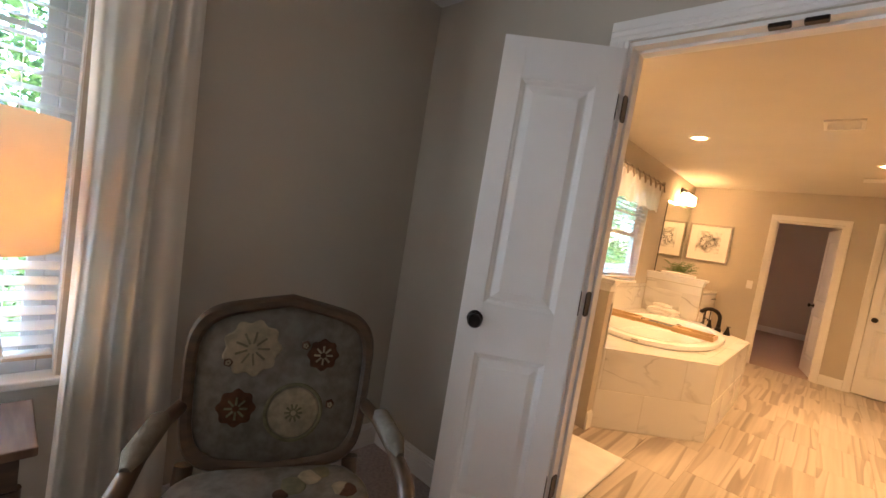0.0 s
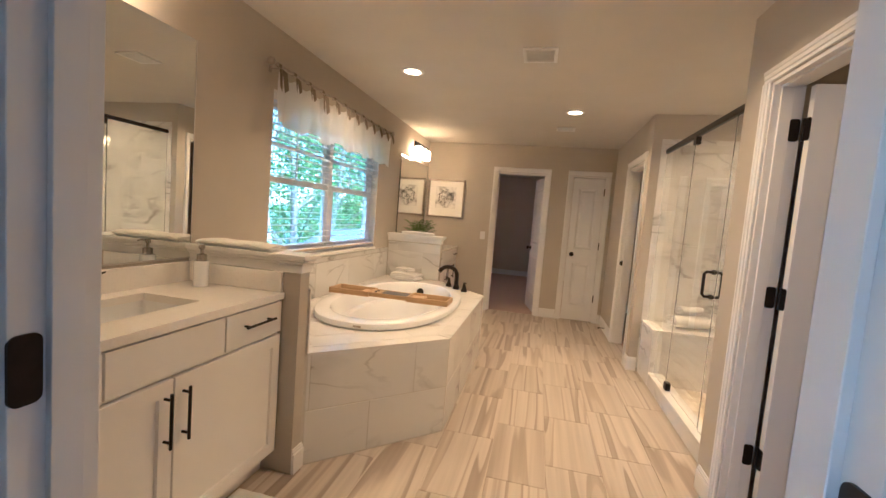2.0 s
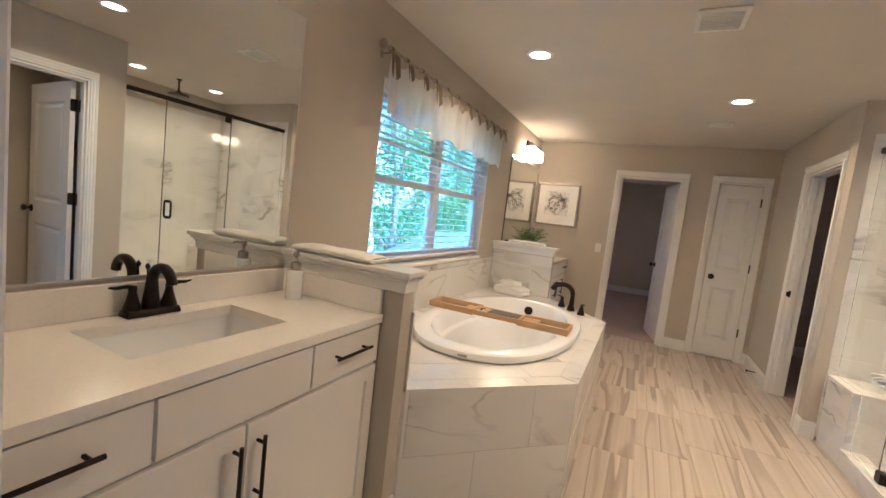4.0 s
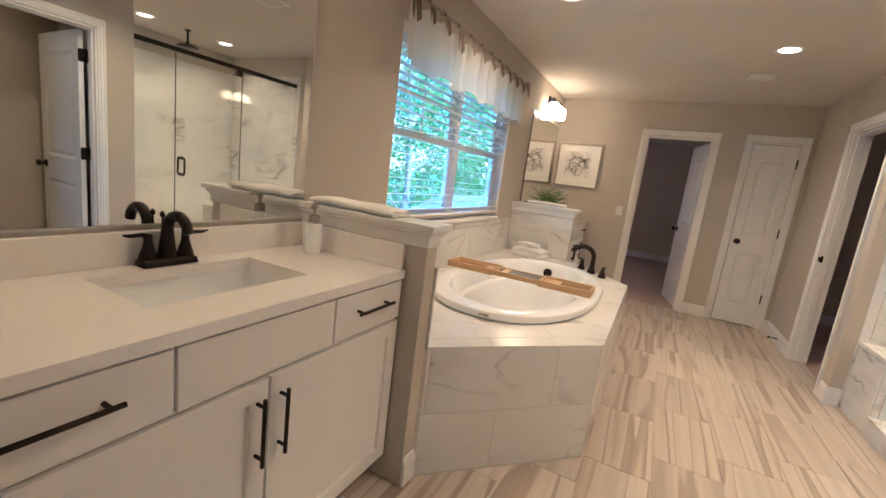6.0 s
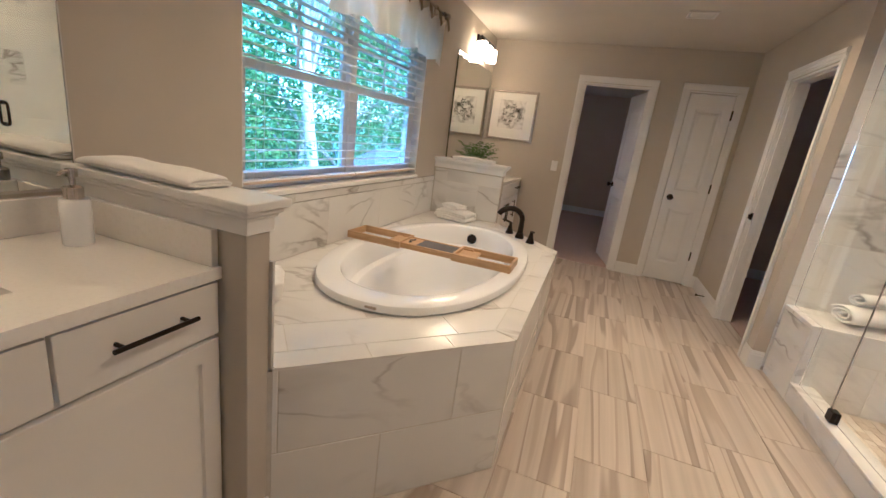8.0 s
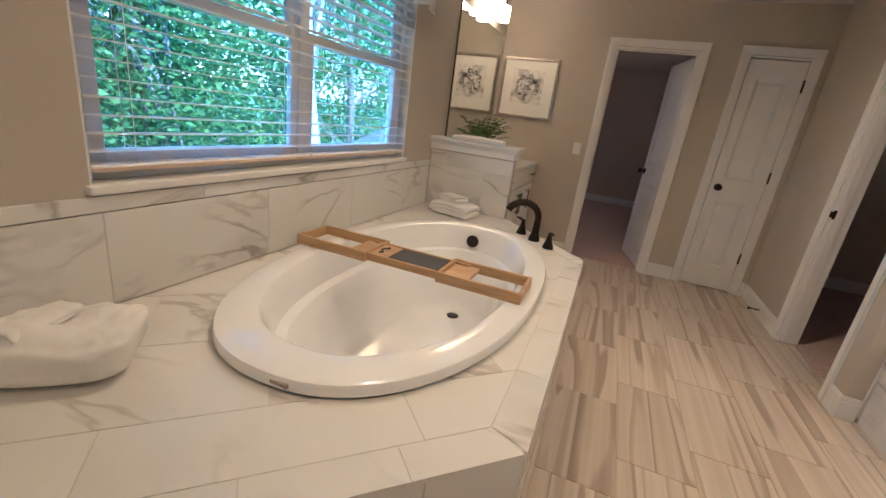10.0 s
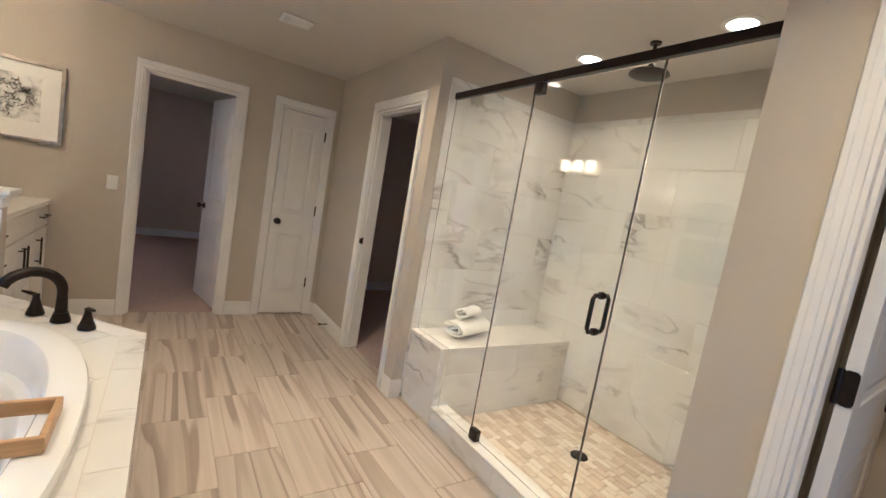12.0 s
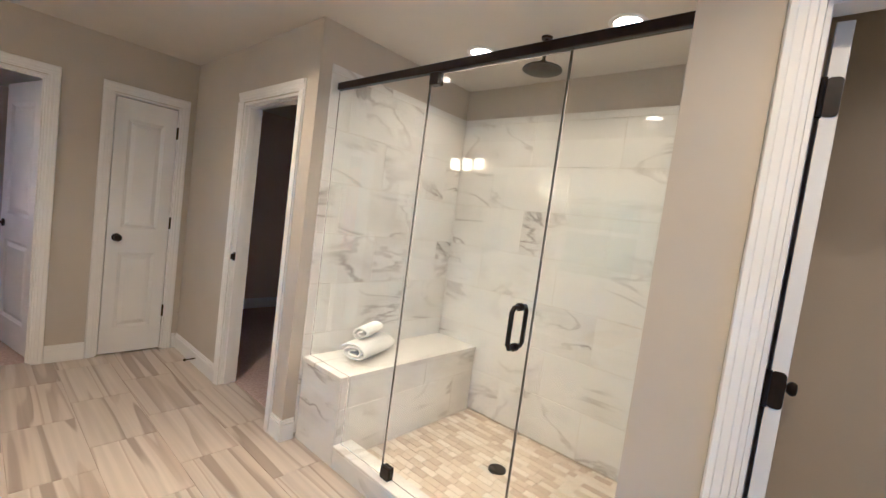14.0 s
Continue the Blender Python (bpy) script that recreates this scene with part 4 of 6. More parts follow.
def towel(label, at, yaw, w, d, n, pitch, seed, group="folded towels"):
    """A cloth folded back and forth n times, with rounded folds, uneven layers and drooping corners."""
    rnd = random.Random(seed)
    prof = []
    for k in range(n):
        a, b = -d / 2 + rnd.uniform(0, 0.014), d / 2 - rnd.uniform(0, 0.014)
        if k % 2:
            a, b = b, a
        prof += [(a + (b - a) * q / 9, pitch * (k + 0.5)) for q in range(10)]
        if k < n - 1:
            s = 1 if b > a else -1
            prof += [(b + s * pitch * 0.5 * math.sin(math.pi * q / 4), pitch * (k + 1) - pitch * 0.5 * math.cos(math.pi * q / 4)) for q in (1, 2, 3)]
    place = pose(*at, 0, 0, yaw)
    bm = bmesh.new()
    rows, nj, top = [], 18, n * pitch
    for j in range(nj + 1):
        v = j / nj - 0.5
        row = []
        for q, (x, z) in enumerate(prof):
            lump = noise.noise(Vector((x * 13, v * w * 13, z * 20 + seed)))
            fine = noise.noise(Vector((x * 34 + seed, v * w * 34, z * 45)))
            droop = 1 - 0.20 * abs(2 * v) ** 4 - 0.16 * abs(2 * x / d) ** 5 + 0.10 * lump
            wide = w * (1 + 0.05 * noise.noise(Vector((z * 60, seed, 1.0 if v > 0 else 5.0))))
            row.append(bm.verts.new(place @ Vector((x + 0.010 * lump * z / top + 0.004 * fine, v * wide + 0.006 * fine, max(z * droop + 0.004 * fine * z / top, pitch * 0.5)))))
        rows.append(row)
    for a, b in zip(rows, rows[1:]):
        for q in range(len(prof) - 1):
            bm.faces.new((a[q], a[q + 1], b[q + 1], b[q]))
    ob = single("towel", bm, TOWEL, label, "towel", group, smooth=True)
    md = ob.modifiers.new("thick", "SOLIDIFY")
    md.thickness, md.offset = pitch * 0.94, 0
    ss = ob.modifiers.new("round", "SUBSURF")
    ss.levels = ss.render_levels = 1


bm = bmesh.new()
pillow(bm, (-1.255, 3.505, 0.652), (0.165, 0.130, 0.052), 40, 0.50, 0.026, 56, 28, 3)
for v in bm.verts:
    v.co.z = max(v.co.z, 0.598 + 0.004 * noise.noise(v.co * 20))
ob = single("towel", bm, TOWEL, "plump bundled white terry towel on the marble tub deck", "towel", "folded towels", smooth=True)
ss = ob.modifiers.new("round", "SUBSURF")
ss.levels = ss.render_levels = 1
towel("pleated washcloth laid over the larger white towel", (-1.265, 3.48, 0.694), 20, 0.17, 0.075, 4, 0.0085, 8)
towel("folded white towel by the far tub corner", (-1.13, 5.78, 0.602), -12, 0.20, 0.30, 4, 0.022, 5)
towel("small folded white washcloth on a larger towel", (-1.15, 5.79, 0.692), -28, 0.13, 0.19, 3, 0.014, 6)
towel("flat folded white towel on the knee wall cap", (-1.18, 3.145, 1.1015), 90, 0.43, 0.125, 3, 0.0115, 9)
towel("flat folded white towel on the far knee wall cap", (-1.10, 6.03, 1.1015), 90, 0.38, 0.12, 3, 0.0115, 12)


def rolled_towel(at, length, r, yaw, label, flat=1.5, turns=2.3):
    bm = bmesh.new()
    rot = Matrix.Rotation(radians(yaw), 3, "Z")
    n, nu = 54, 9
    rows = []
    for j in range(nu + 1):
        y = (j / nu - 0.5) * length
        rows.append([bm.verts.new(Vector(at) + rot @ Vector((flat * (r * 0.2 + r * 0.8 * k / n) * math.cos(k / n * turns * 2 * math.pi + 1.0), y * (1 + 0.05 * noise.noise(Vector((k * 0.15, 0, r * 90)))) + 0.01 * noise.noise(Vector((k * 0.2, j, r * 90))),
                     r + (r * 0.2 + r * 0.8 * k / n) * math.sin(k / n * turns * 2 * math.pi + 1.0) + 0.006 * noise.noise(Vector((k * 0.12, j * 0.6, 4))))))  for k in range(n + 1)])
    for a, b in zip(rows, rows[1:]):
        for k in range(len(a) - 1):
            bm.faces.new((a[k], a[k + 1], b[k + 1], b[k]))
    ob = single("rolled_towel", bm, TOWEL, label, "towel", "shower towels", smooth=True)
    md = ob.modifiers.new("thick", "SOLIDIFY")
    md.thickness, md.offset = 0.0145, 0
    ss = ob.modifiers.new("round", "SUBSURF")
    ss.levels = ss.render_levels = 1


rolled_towel((1.67, 5.43, 0.514), 0.36, 0.054, -72, "thick rolled white terry towel on the marble shower bench", 1.75)
rolled_towel((1.665, 5.44, 0.636), 0.23, 0.036, -66, "small rolled white towel stacked on a larger one", 1.6, 1.6)

bm = bmesh.new()
nx, ny = 22, 40
gridv = [[bm.verts.new((-0.955 + 0.50 * i / nx, 2.02 + 0.895 * j / ny, 0.012 + 0.0035 * noise.noise(Vector((i * 0.5, j * 0.5, 3))))) for j in range(ny + 1)] for i in range(nx + 1)]
for i in range(nx):
    for j in range(ny):
        bm.faces.new((gridv[i][j], gridv[i + 1][j], gridv[i + 1][j + 1], gridv[i][j + 1]))
mat_ob = single("bath_mat", bm, TOWEL, "cream rectangular bath mat on the tile floor", "bath mat", smooth=True)
md = mat_ob.modifiers.new("thick", "SOLIDIFY")
md.thickness, md.offset = 0.010, -1


# ---- bath tray ----
def bath_tray():
    root = thing("bath_tray", "extendable bamboo bath tray laid across the bathtub", "bath tray")
    y0, y1, z = 4.432, 4.642, 0.645
    for lo, hi in ((-1.362, -1.015), (-0.697, -0.362)):
        bm = bmesh.new()
        t, h = 0.014, 0.042
        box(bm, lo, hi, y0, y0 + t, z, z + h, 0.002)
        box(bm, lo, hi, y1 - t, y1, z, z + h, 0.002)
        box(bm, lo, lo + t, y0 + t, y1 - t, z, z + h, 0.002)
        box(bm, hi - t, hi, y0 + t, y1 - t, z, z + h, 0.002)
        if lo > -1.0:
            box(bm, lo + t, lo + 0.12, y0 + t, y1 - t, z + 0.012, z + 0.026, 0.002)
        else:
            box(bm, hi - 0.10, hi - t, y0 + t, y1 - t, z + 0.012, z + 0.026, 0.002)
        part("sliding_end", bm, BAMBOO, root)
    for a, b in ((y0 + 0.016, y0 + 0.028), (y1 - 0.028, y1 - 0.016)):
        bm = bmesh.new()
        box(bm, -1.08, -0.62, a, b, z + 0.004, z + 0.036, 0.002)
        part("centre_rail", bm, BAMBOO, root)
    bm = bmesh.new()
    box(bm, -0.928, -0.705, y0 + 0.03, y1 - 0.03, z + 0.022, z + 0.034, 0.003)
    part("slate_inlay", bm, SLATE, root, "dark grey slate-look panel")
    bm = bmesh.new()
    box(bm, -1.055, -0.931, y0 + 0.03, y1 - 0.03, z + 0.022, z + 0.032, 0.002)
    part("glass_holder_board", bm, BAMBOO, root)
    bm = bmesh.new()
    tube(bm, [(-0.985 + 0.012 * math.sin(k * 1.3), 4.495 + 0.012 * k, z + 0.034) for k in range(8)], 0.004, 6)
    part("glass_slot", bm, SLATE, root, "dark curved slot for a glass")


bath_tray()


# ---- small things on the vanities ----
def soap(at):
    root = thing("soap_dispenser", "white ceramic soap dispenser with a steel pump", "soap dispenser")
    bm = bmesh.new()
    lathe(bm, [(0.0, 0), (0.032, 0.0), (0.034, 0.004), (0.034, 0.115), (0.031, 0.122), (0.0, 0.123)], at, 28)
    part("bottle", bm, PORCELAIN, root, smooth=True)
    bm = bmesh.new()
    x, y, z = at
    lathe(bm, [(0.0, 0.123), (0.022, 0.123), (0.022, 0.152), (0.015, 0.156), (0.007, 0.157), (0.007, 0.178), (0.013, 0.179), (0.013, 0.198), (0.0, 0.199)], at, 20)
    tube(bm, [(x, y, z + 0.191), (x + 0.016, y - 0.028, z + 0.194), (x + 0.020, y - 0.040, z + 0.188)], 0.0048, 8)
    part("pump", bm, mat("brushed_steel", (0.60, 0.57, 0.52), 0.25, 0.95, color2=(0.50, 0.47, 0.43), scale=30), root, "brushed steel pump", smooth=True)


soap((-1.285, 3.005, 0.913))


def fern(at):
    root = thing("potted_fern", "small green fern in a low pot on the far vanity", "plant")
    bm = bmesh.new()
    lathe(bm, [(0.0, 0), (0.055, 0.0), (0.07, 0.09), (0.074, 0.095), (0.066, 0.095), (0.06, 0.07), (0.0, 0.07)], at, 24)
    part("pot", bm, CERAMIC, root, smooth=True)
    bm = bmesh.new()
    rnd = random.Random(5)
    for k in range(46):
        a, reach, rise = rnd.uniform(0, 6.283), rnd.uniform(0.10, 0.24), rnd.uniform(0.22, 0.40)
        spine = []
        for q in range(10):
            t = q / 9
            spine.append(Vector(at) + Vector((math.cos(a) * reach * t, math.sin(a) * reach * t, 0.07 + rise * (t * 1.7 - 0.95 * t * t))))
        for q in range(1, 9):
            d = (spine[q + 1] - spine[q]).normalized()
            s = d.cross(Vector((0, 0, 1))).normalized()
            w = 0.038 * math.sin(math.pi * (q + 1) / 10.5)
            for sg in (-1, 1):
                p = spine[q]
                tip = p + s * sg * w + d * w * 0.5 - Vector((0, 0, 0.3 * w))
                v = [bm.verts.new(x) for x in (p, p + d * 0.010 + s * sg * w * 0.5 + Vector((0, 0, 0.003)), tip, p - d * 0.004 + s * sg * w * 0.5)]
                bm.faces.new(v)
    part("fronds", bm, LEAF_FERN, root, "feathery green fronds")


LEAF_FERN = mat("fern_leaf", (0.06, 0.12, 0.02), 0.55, color2=(0.12, 0.19, 0.04), scale=30)
fern((-1.16, 6.24, 0.913))

# ---- picture, switch, vents ----
def picture():
    root = thing("framed_print", "square abstract grey print in a silver frame", "picture")
    x0, x1, z0, z1 = -1.418, -0.856, 1.322, 1.892
    bm = bmesh.new()
    for s in ((x0, x0 + 0.026, z0, z1), (x1 - 0.026, x1, z0, z1), (x0 + 0.026, x1 - 0.026, z0, z0 + 0.026), (x0 + 0.026, x1 - 0.026, z1 - 0.026, z1)):
        box(bm, s[0], s[1], YF - 0.026, YF - 0.001, s[2], s[3], 0.004, 2)
    part("frame", bm, PEWTER, root, "brushed silver frame")
    bm = bmesh.new()
    box(bm, x0 + 0.024, x1 - 0.024, YF - 0.010, YF - 0.006, z0 + 0.024, z1 - 0.024)
    part("mat_board", bm, mat("mat_board", (0.80, 0.79, 0.76), 0.8, color2=(0.78, 0.77, 0.74), scale=20), root)
    bm = bmesh.new()
    cx, cz = (x0 + x1) / 2 - 0.005, (z0 + z1) / 2 + 0.015
    rnd = random.Random(11)
    for k in range(95):
        a, r = rnd.uniform(0, 6.283), 0.125 * math.sqrt(rnd.random())
        px, pz = cx + r * math.cos(a) * 0.95, cz + r * math.sin(a)
        w0, ln = rnd.uniform(0, 6.283), rnd.uniform(0.02, 0.06)
        pts = [(px + ln * (t - 0.5) * math.cos(w0 + t * 1.6), YF - 0.0112, pz + ln * (t - 0.5) * math.sin(w0 + t * 1.6)) for t in (0, 0.25, 0.5, 0.75, 1)]
        tube(bm, pts, [0.001, 0.005, 0.007, 0.005, 0.001], 6, squash=0.22)
    part("ink_strokes", bm, mat("ink", (0.02, 0.02, 0.02), 0.7, color2=(0.16, 0.15, 0.14), scale=16, mixpos=(0.42, 0.62)), root, "tangled grey and black brush strokes")
    bm = bmesh.new()
    box(bm, cx - 0.155, cx + 0.155, YF - 0.0108, YF - 0.0101, cz - 0.16, cz + 0.16)
    part("paper", bm, mat("art_wash", (0.74, 0.73, 0.71), 0.8, color2=(0.30, 0.29, 0.28), scale=14, detail=8, mixpos=(0.46, 0.66)), root, "paper with a pale grey wash")


picture()


def switch(x, z):
    root = thing("light_switch", "white rocker light switch plate on the wall", "light switch")
    bm = bmesh.new()
    box(bm, x - 0.036, x + 0.036, YF - 0.006, YF - 0.0005, z - 0.058, z + 0.058, 0.003, 2)
    part("plate", bm, TRIM, root)
    bm = bmesh.new()
    box(bm, x - 0.016, x + 0.016, YF - 0.010, YF - 0.0065, z - 0.033, z + 0.033, 0.002)
    part("rocker", bm, TRIM, root)


switch(-0.540, 1.105)


def vent(x0, x1, y0, y1, n, label):
    root = thing("ceiling_vent", label, "ceiling vent", "ceiling vents")
    bm = bmesh.new()
    b = 0.022
    for s in ((x0, x0 + b, y0, y1), (x1 - b, x1, y0, y1), (x0 + b, x1 - b, y0, y0 + b), (x0 + b, x1 - b, y1 - b, y1)):
        box(bm, s[0], s[1], s[2], s[3], H - 0.012, H - 0.0005, 0.002)
    part("frame", bm, TRIM, root)
    bm = bmesh.new()
    box(bm, x0 + b, x1 - b, y0 + b, y1 - b, H - 0.0035, H - 0.0005)
    part("backing", bm, mat("vent_dark", (0.10, 0.09, 0.08), 0.9, color2=(0.13, 0.12, 0.10), scale=9), root)
    step = (y1 - y0 - 2 * b) / n
    for k in range(n):
        bm = bmesh.new()
        y = y0 + b + step * (k + 0.2)
        box(bm, x0 + b, x1 - b, y, y + step * 0.55, H - 0.011, H - 0.0045)
        part("slat", bm, TRIM, root)


vent(0.062, 0.282, 4.075, 4.31, 9, "square white exhaust fan grille in the ceiling")
vent(0.357, 0.56, 6.26, 6.435, 6, "small white air register in the ceiling")


# ---- curtain rod and valance ----
def valance():
    rod = thing("curtain_rod", "pewter curtain rod with round finials above the window", "curtain rod")
    x, z, y0, y1 = XL + 0.075, 2.178, 3.62, 5.64
    bm = bmesh.new()
    tube(bm, [(x, y0, z), (x, y1, z)], 0.009, 14)
    part("pole", bm, PEWTER, rod, smooth=True)
    for y, s in ((y0, -1), (y1, 1)):
        bm = bmesh.new()
        lathe(bm, [(0.0, 0), (0.013, 0.0), (0.013, 0.01), (0.008, 0.014), (0.020, 0.024), (0.026, 0.038), (0.022, 0.052), (0.0, 0.058)], (x, y, z), 18, Matrix.Rotation(radians(-90 * s), 3, "X"))
        part("finial", bm, PEWTER, rod, smooth=True)
        bm = bmesh.new()
        box(bm, XL, XL + 0.006, y - 0.05 * s - 0.014, y - 0.05 * s + 0.014, z - 0.035, z + 0.03, 0.002)
        tube(bm, [(XL + 0.004, y - 0.05 * s, z - 0.012), (x, y - 0.05 * s, z - 0.012)], 0.006, 8)
        part("bracket", bm, PEWTER, rod, smooth=True)
    val = thing("window_valance", "short white cotton valance with taupe tie tabs", "valance")
    nu, nv = 260, 16
    bm = bmesh.new()
    rows = []
    for j in range(nv + 1):
        t = j / nv
        row = []
        for i in range(nu + 1):
            u = i / nu
            y = y0 + 0.015 + (y1 - y0 - 0.03) * u
            fold = math.sin(u * 62.8 + 1.1 * math.sin(u * 23)) * 0.5 + 0.5 * noise.noise(Vector((u * 26, t * 1.3, 2)))
            tab = abs(((u * 11) % 1.0) - 0.5) * 2
            top = 2.135 - 0.030 * (1 - tab ** 2)
            bot = 1.825 + 0.020 * math.sin(u * 34.5 + 0.6) + 0.022 * noise.noise(Vector((u * 11, 0, 8)))
            row.append(bm.verts.new((x + 0.014 + (0.010 + 0.034 * t) * fold, y + 0.008 * t * math.cos(u * 62.8), top + (bot - top) * t)))
        rows.append(row)
    for a, b in zip(rows, rows[1:]):
        for i in range(nu):
            bm.faces.new((a[i], a[i + 1], b[i + 1], b[i]))
    part("fabric", bm, VALANCE, val, smooth=True)
    for k in range(12):
        y = y0 + 0.015 + (y1 - y0 - 0.03) * k / 11
        y = min(max(y, y0 + 0.035), y1 - 0.035)
        bm = bmesh.new()
        pts = [Vector((x + 0.013 * math.cos(w), y, z + 0.013 * math.sin(w))) for w in [radians(-60 + 30 * q) for q in range(11)]]
        prev = None
        for p in pts:
            cur = (bm.verts.new(p - Vector((0, 0.014, 0))), bm.verts.new(p + Vector((0, 0.014, 0))))
            if prev:
                bm.faces.new((prev[0], prev[1], cur[1], cur[0]))
            prev = cur
        g1 = 1.35 if k in (0, 3) else 1.0
        for s in (-1, 1):
            tip = [(x + 0.016, y + s * 0.004, z - 0.015), (x + 0.034, y + s * 0.030 * g1, z - 0.035), (x + 0.046, y + s * 0.034 * g1, z - 0.100 * g1), (x + 0.040, y + s * 0.012, z - 0.12 * g1), (x + 0.028, y, z - 0.045)]
            bm.faces.new([bm.verts.new(p) for p in tip])
        part("tie_tab", bm, TAUPE, val, "taupe fabric tie")


valance()


# ---- shower ----
def shower():
    bench = thing("shower_bench", "white marble-tiled shower bench with a slab seat", "bench", kind="structure")
    bm = bmesh.new()
    box(bm, 1.325, SX, 5.232, SH[1], 0.0, 0.475)
    part("core", bm, WGROUT, bench)
    bm = bmesh.new()
    box(bm, 1.312, SX - 0.011, 5.216, SH[1] - 0.011, 0.476, 0.506, 0.003)
    part("seat_slab", bm, MARBLE_DECK, bench)
    curb = thing("shower_curb", "white marble shower curb under the glass", "curb", kind="structure")
    bm = bmesh.new()
    box(bm, 1.325, 1.430, SH[0], 5.232, 0.0, 0.108)
    part("core", bm, WGROUT, curb)
    bm = bmesh.new()
    box(bm, 1.312, 1.443, SH[0] + 0.012, 5.230, 0.108, 0.124, 0.003)
    part("curb_cap", bm, MARBLE_DECK, curb)
    pan = thing("floor_shower", "beige stone mosaic shower floor", "floor", kind="structure")
    bm = bmesh.new()
    box(bm, 1.430, SX, SH[0], 5.232, -0.10, 0.016)
    part("bed", bm, WGROUT, pan)
    drain = thing("shower_drain", "round dark bronze shower drain in the mosaic", "drain")
    bm = bmesh.new()
    lathe(bm, [(0.0, 0.016), (0.052, 0.016), (0.052, 0.026), (0.046, 0.028), (0.044, 0.025), (0.0, 0.025)], (2.047, 4.62, 0), 28)
    part("ring", bm, BRONZE, drain, smooth=True)
    for k in range(-3, 4):
        bm = bmesh.new()
        w = math.sqrt(0.042 ** 2 - (k * 0.012) ** 2)
        box(bm, 2.047 - w, 2.047 + w, 4.62 + k * 0.012 - 0.003, 4.62 + k * 0.012 + 0.003, 0.0252, 0.0275)
        part("bar", bm, BRONZE, drain)

    enc = thing("shower_enclosure", "frameless clear glass shower enclosure with dark bronze fittings", "shower enclosure")
    gx0, gx1 = 1.357, 1.367
    zt = 2.084

    def plate(name, outline):
        bm = bmesh.new()
        a = [bm.verts.new((gx0, y, z)) for y, z in outline]
        b = [bm.verts.new((gx1, y, z)) for y, z in outline]
        bm.faces.new(a)
        bm.faces.new(b[::-1])
        for k in range(len(outline)):
            q = (k + 1) % len(outline)
            bm.faces.new((a[k], a[q], b[q], b[k]))
        ob = part(name, bm, SHOWER_GLASS, enc)
        ob.visible_shadow = False
        return ob

    plate("fixed_panel", [(4.874, 0.126), (5.212, 0.126), (5.212, 0.508), (5.600, 0.508), (5.600, zt), (4.874, zt)])
    door = plate("glass_door", [(4.184, 0.138), (4.866, 0.138), (4.866, zt - 0.012), (4.184, zt - 0.012)])
    plate("fixed_panel", [(SH[0] + 0.002, 0.126), (4.176, 0.126), (4.176, zt), (SH[0] + 0.002, zt)])
    for y in (4.870, 4.180):
        bm = bmesh.new()
        box(bm, gx0 + 0.001, gx1 - 0.001, y - 0.0035, y + 0.0035, 0.13, zt - 0.01)
        part("seal_strip", bm, SEAL, enc, "thin dark edge seal")
    bm = bmesh.new()
    box(bm, 1.344, 1.380, SH[0] + 0.002, 5.612, zt - 0.004, zt + 0.036, 0.003)
    part("header_rail", bm, BRONZE, enc, "dark bronze header rail")
    for z0, z1 in ((zt - 0.062, zt - 0.005), (0.126, 0.188)):
        bm = bmesh.new()
        box(bm, 1.340, 1.384, 4.806, 4.864, z0, z1, 0.003)
        part("pivot_hinge", bm, BRONZE, enc, "square dark bronze pivot")
    bm = bmesh.new()
    for s in (-1, 1):
        xo = 1.362 + s * 0.055
        pts = [(1.362 + s * 0.006, 4.240, 0.968), (xo - s * 0.012, 4.240, 0.968), (xo, 4.240, 0.983), (xo, 4.240, 1.110), (xo - s * 0.012, 4.240, 1.125), (1.362 + s * 0.006, 4.240, 1.125)]
        tube(bm, pts, 0.0095, 12)
        for z in (0.968, 1.125):
            lathe(bm, [(0.0, 0), (0.016, 0.0), (0.016, 0.006), (0.0, 0.007)], (1.362 + s * 0.0055, 4.240, z), 16, Matrix.Rotation(radians(90 * s), 3, "Y"))
    part("handle", bm, BRONZE, door, "dark bronze D-shaped pull", smooth=True)

    head = thing("rain_shower", "dark bronze rain shower head hung from the ceiling", "shower head")
    c = (1.94, 4.637)
    bm = bmesh.new()
    lathe(bm, [(0.0, H), (0.030, H - 0.0005), (0.028, H - 0.012), (0.0, H - 0.012)], (*c, 0), 20)
    tube(bm, [(*c, H - 0.01), (*c, 2.30)], 0.010, 12)
    part("arm", bm, BRONZE, head, smooth=True)
    bm = bmesh.new()
    lathe(bm, [(0.0, 2.315), (0.018, 2.315), (0.022, 2.298), (0.075, 2.286), (0.102, 2.274), (0.104, 2.266), (0.096, 2.262), (0.0, 2.262)], (*c, 0), 36)
    part("disc", bm, BRONZE, head, smooth=True)


SHOWER_GLASS = glass("shower_glass", (0.965, 0.985, 0.965))
SEAL = mat("dark_seal", (0.03, 0.025, 0.022), 0.5, color2=(0.04, 0.035, 0.03), scale=20)
shower()


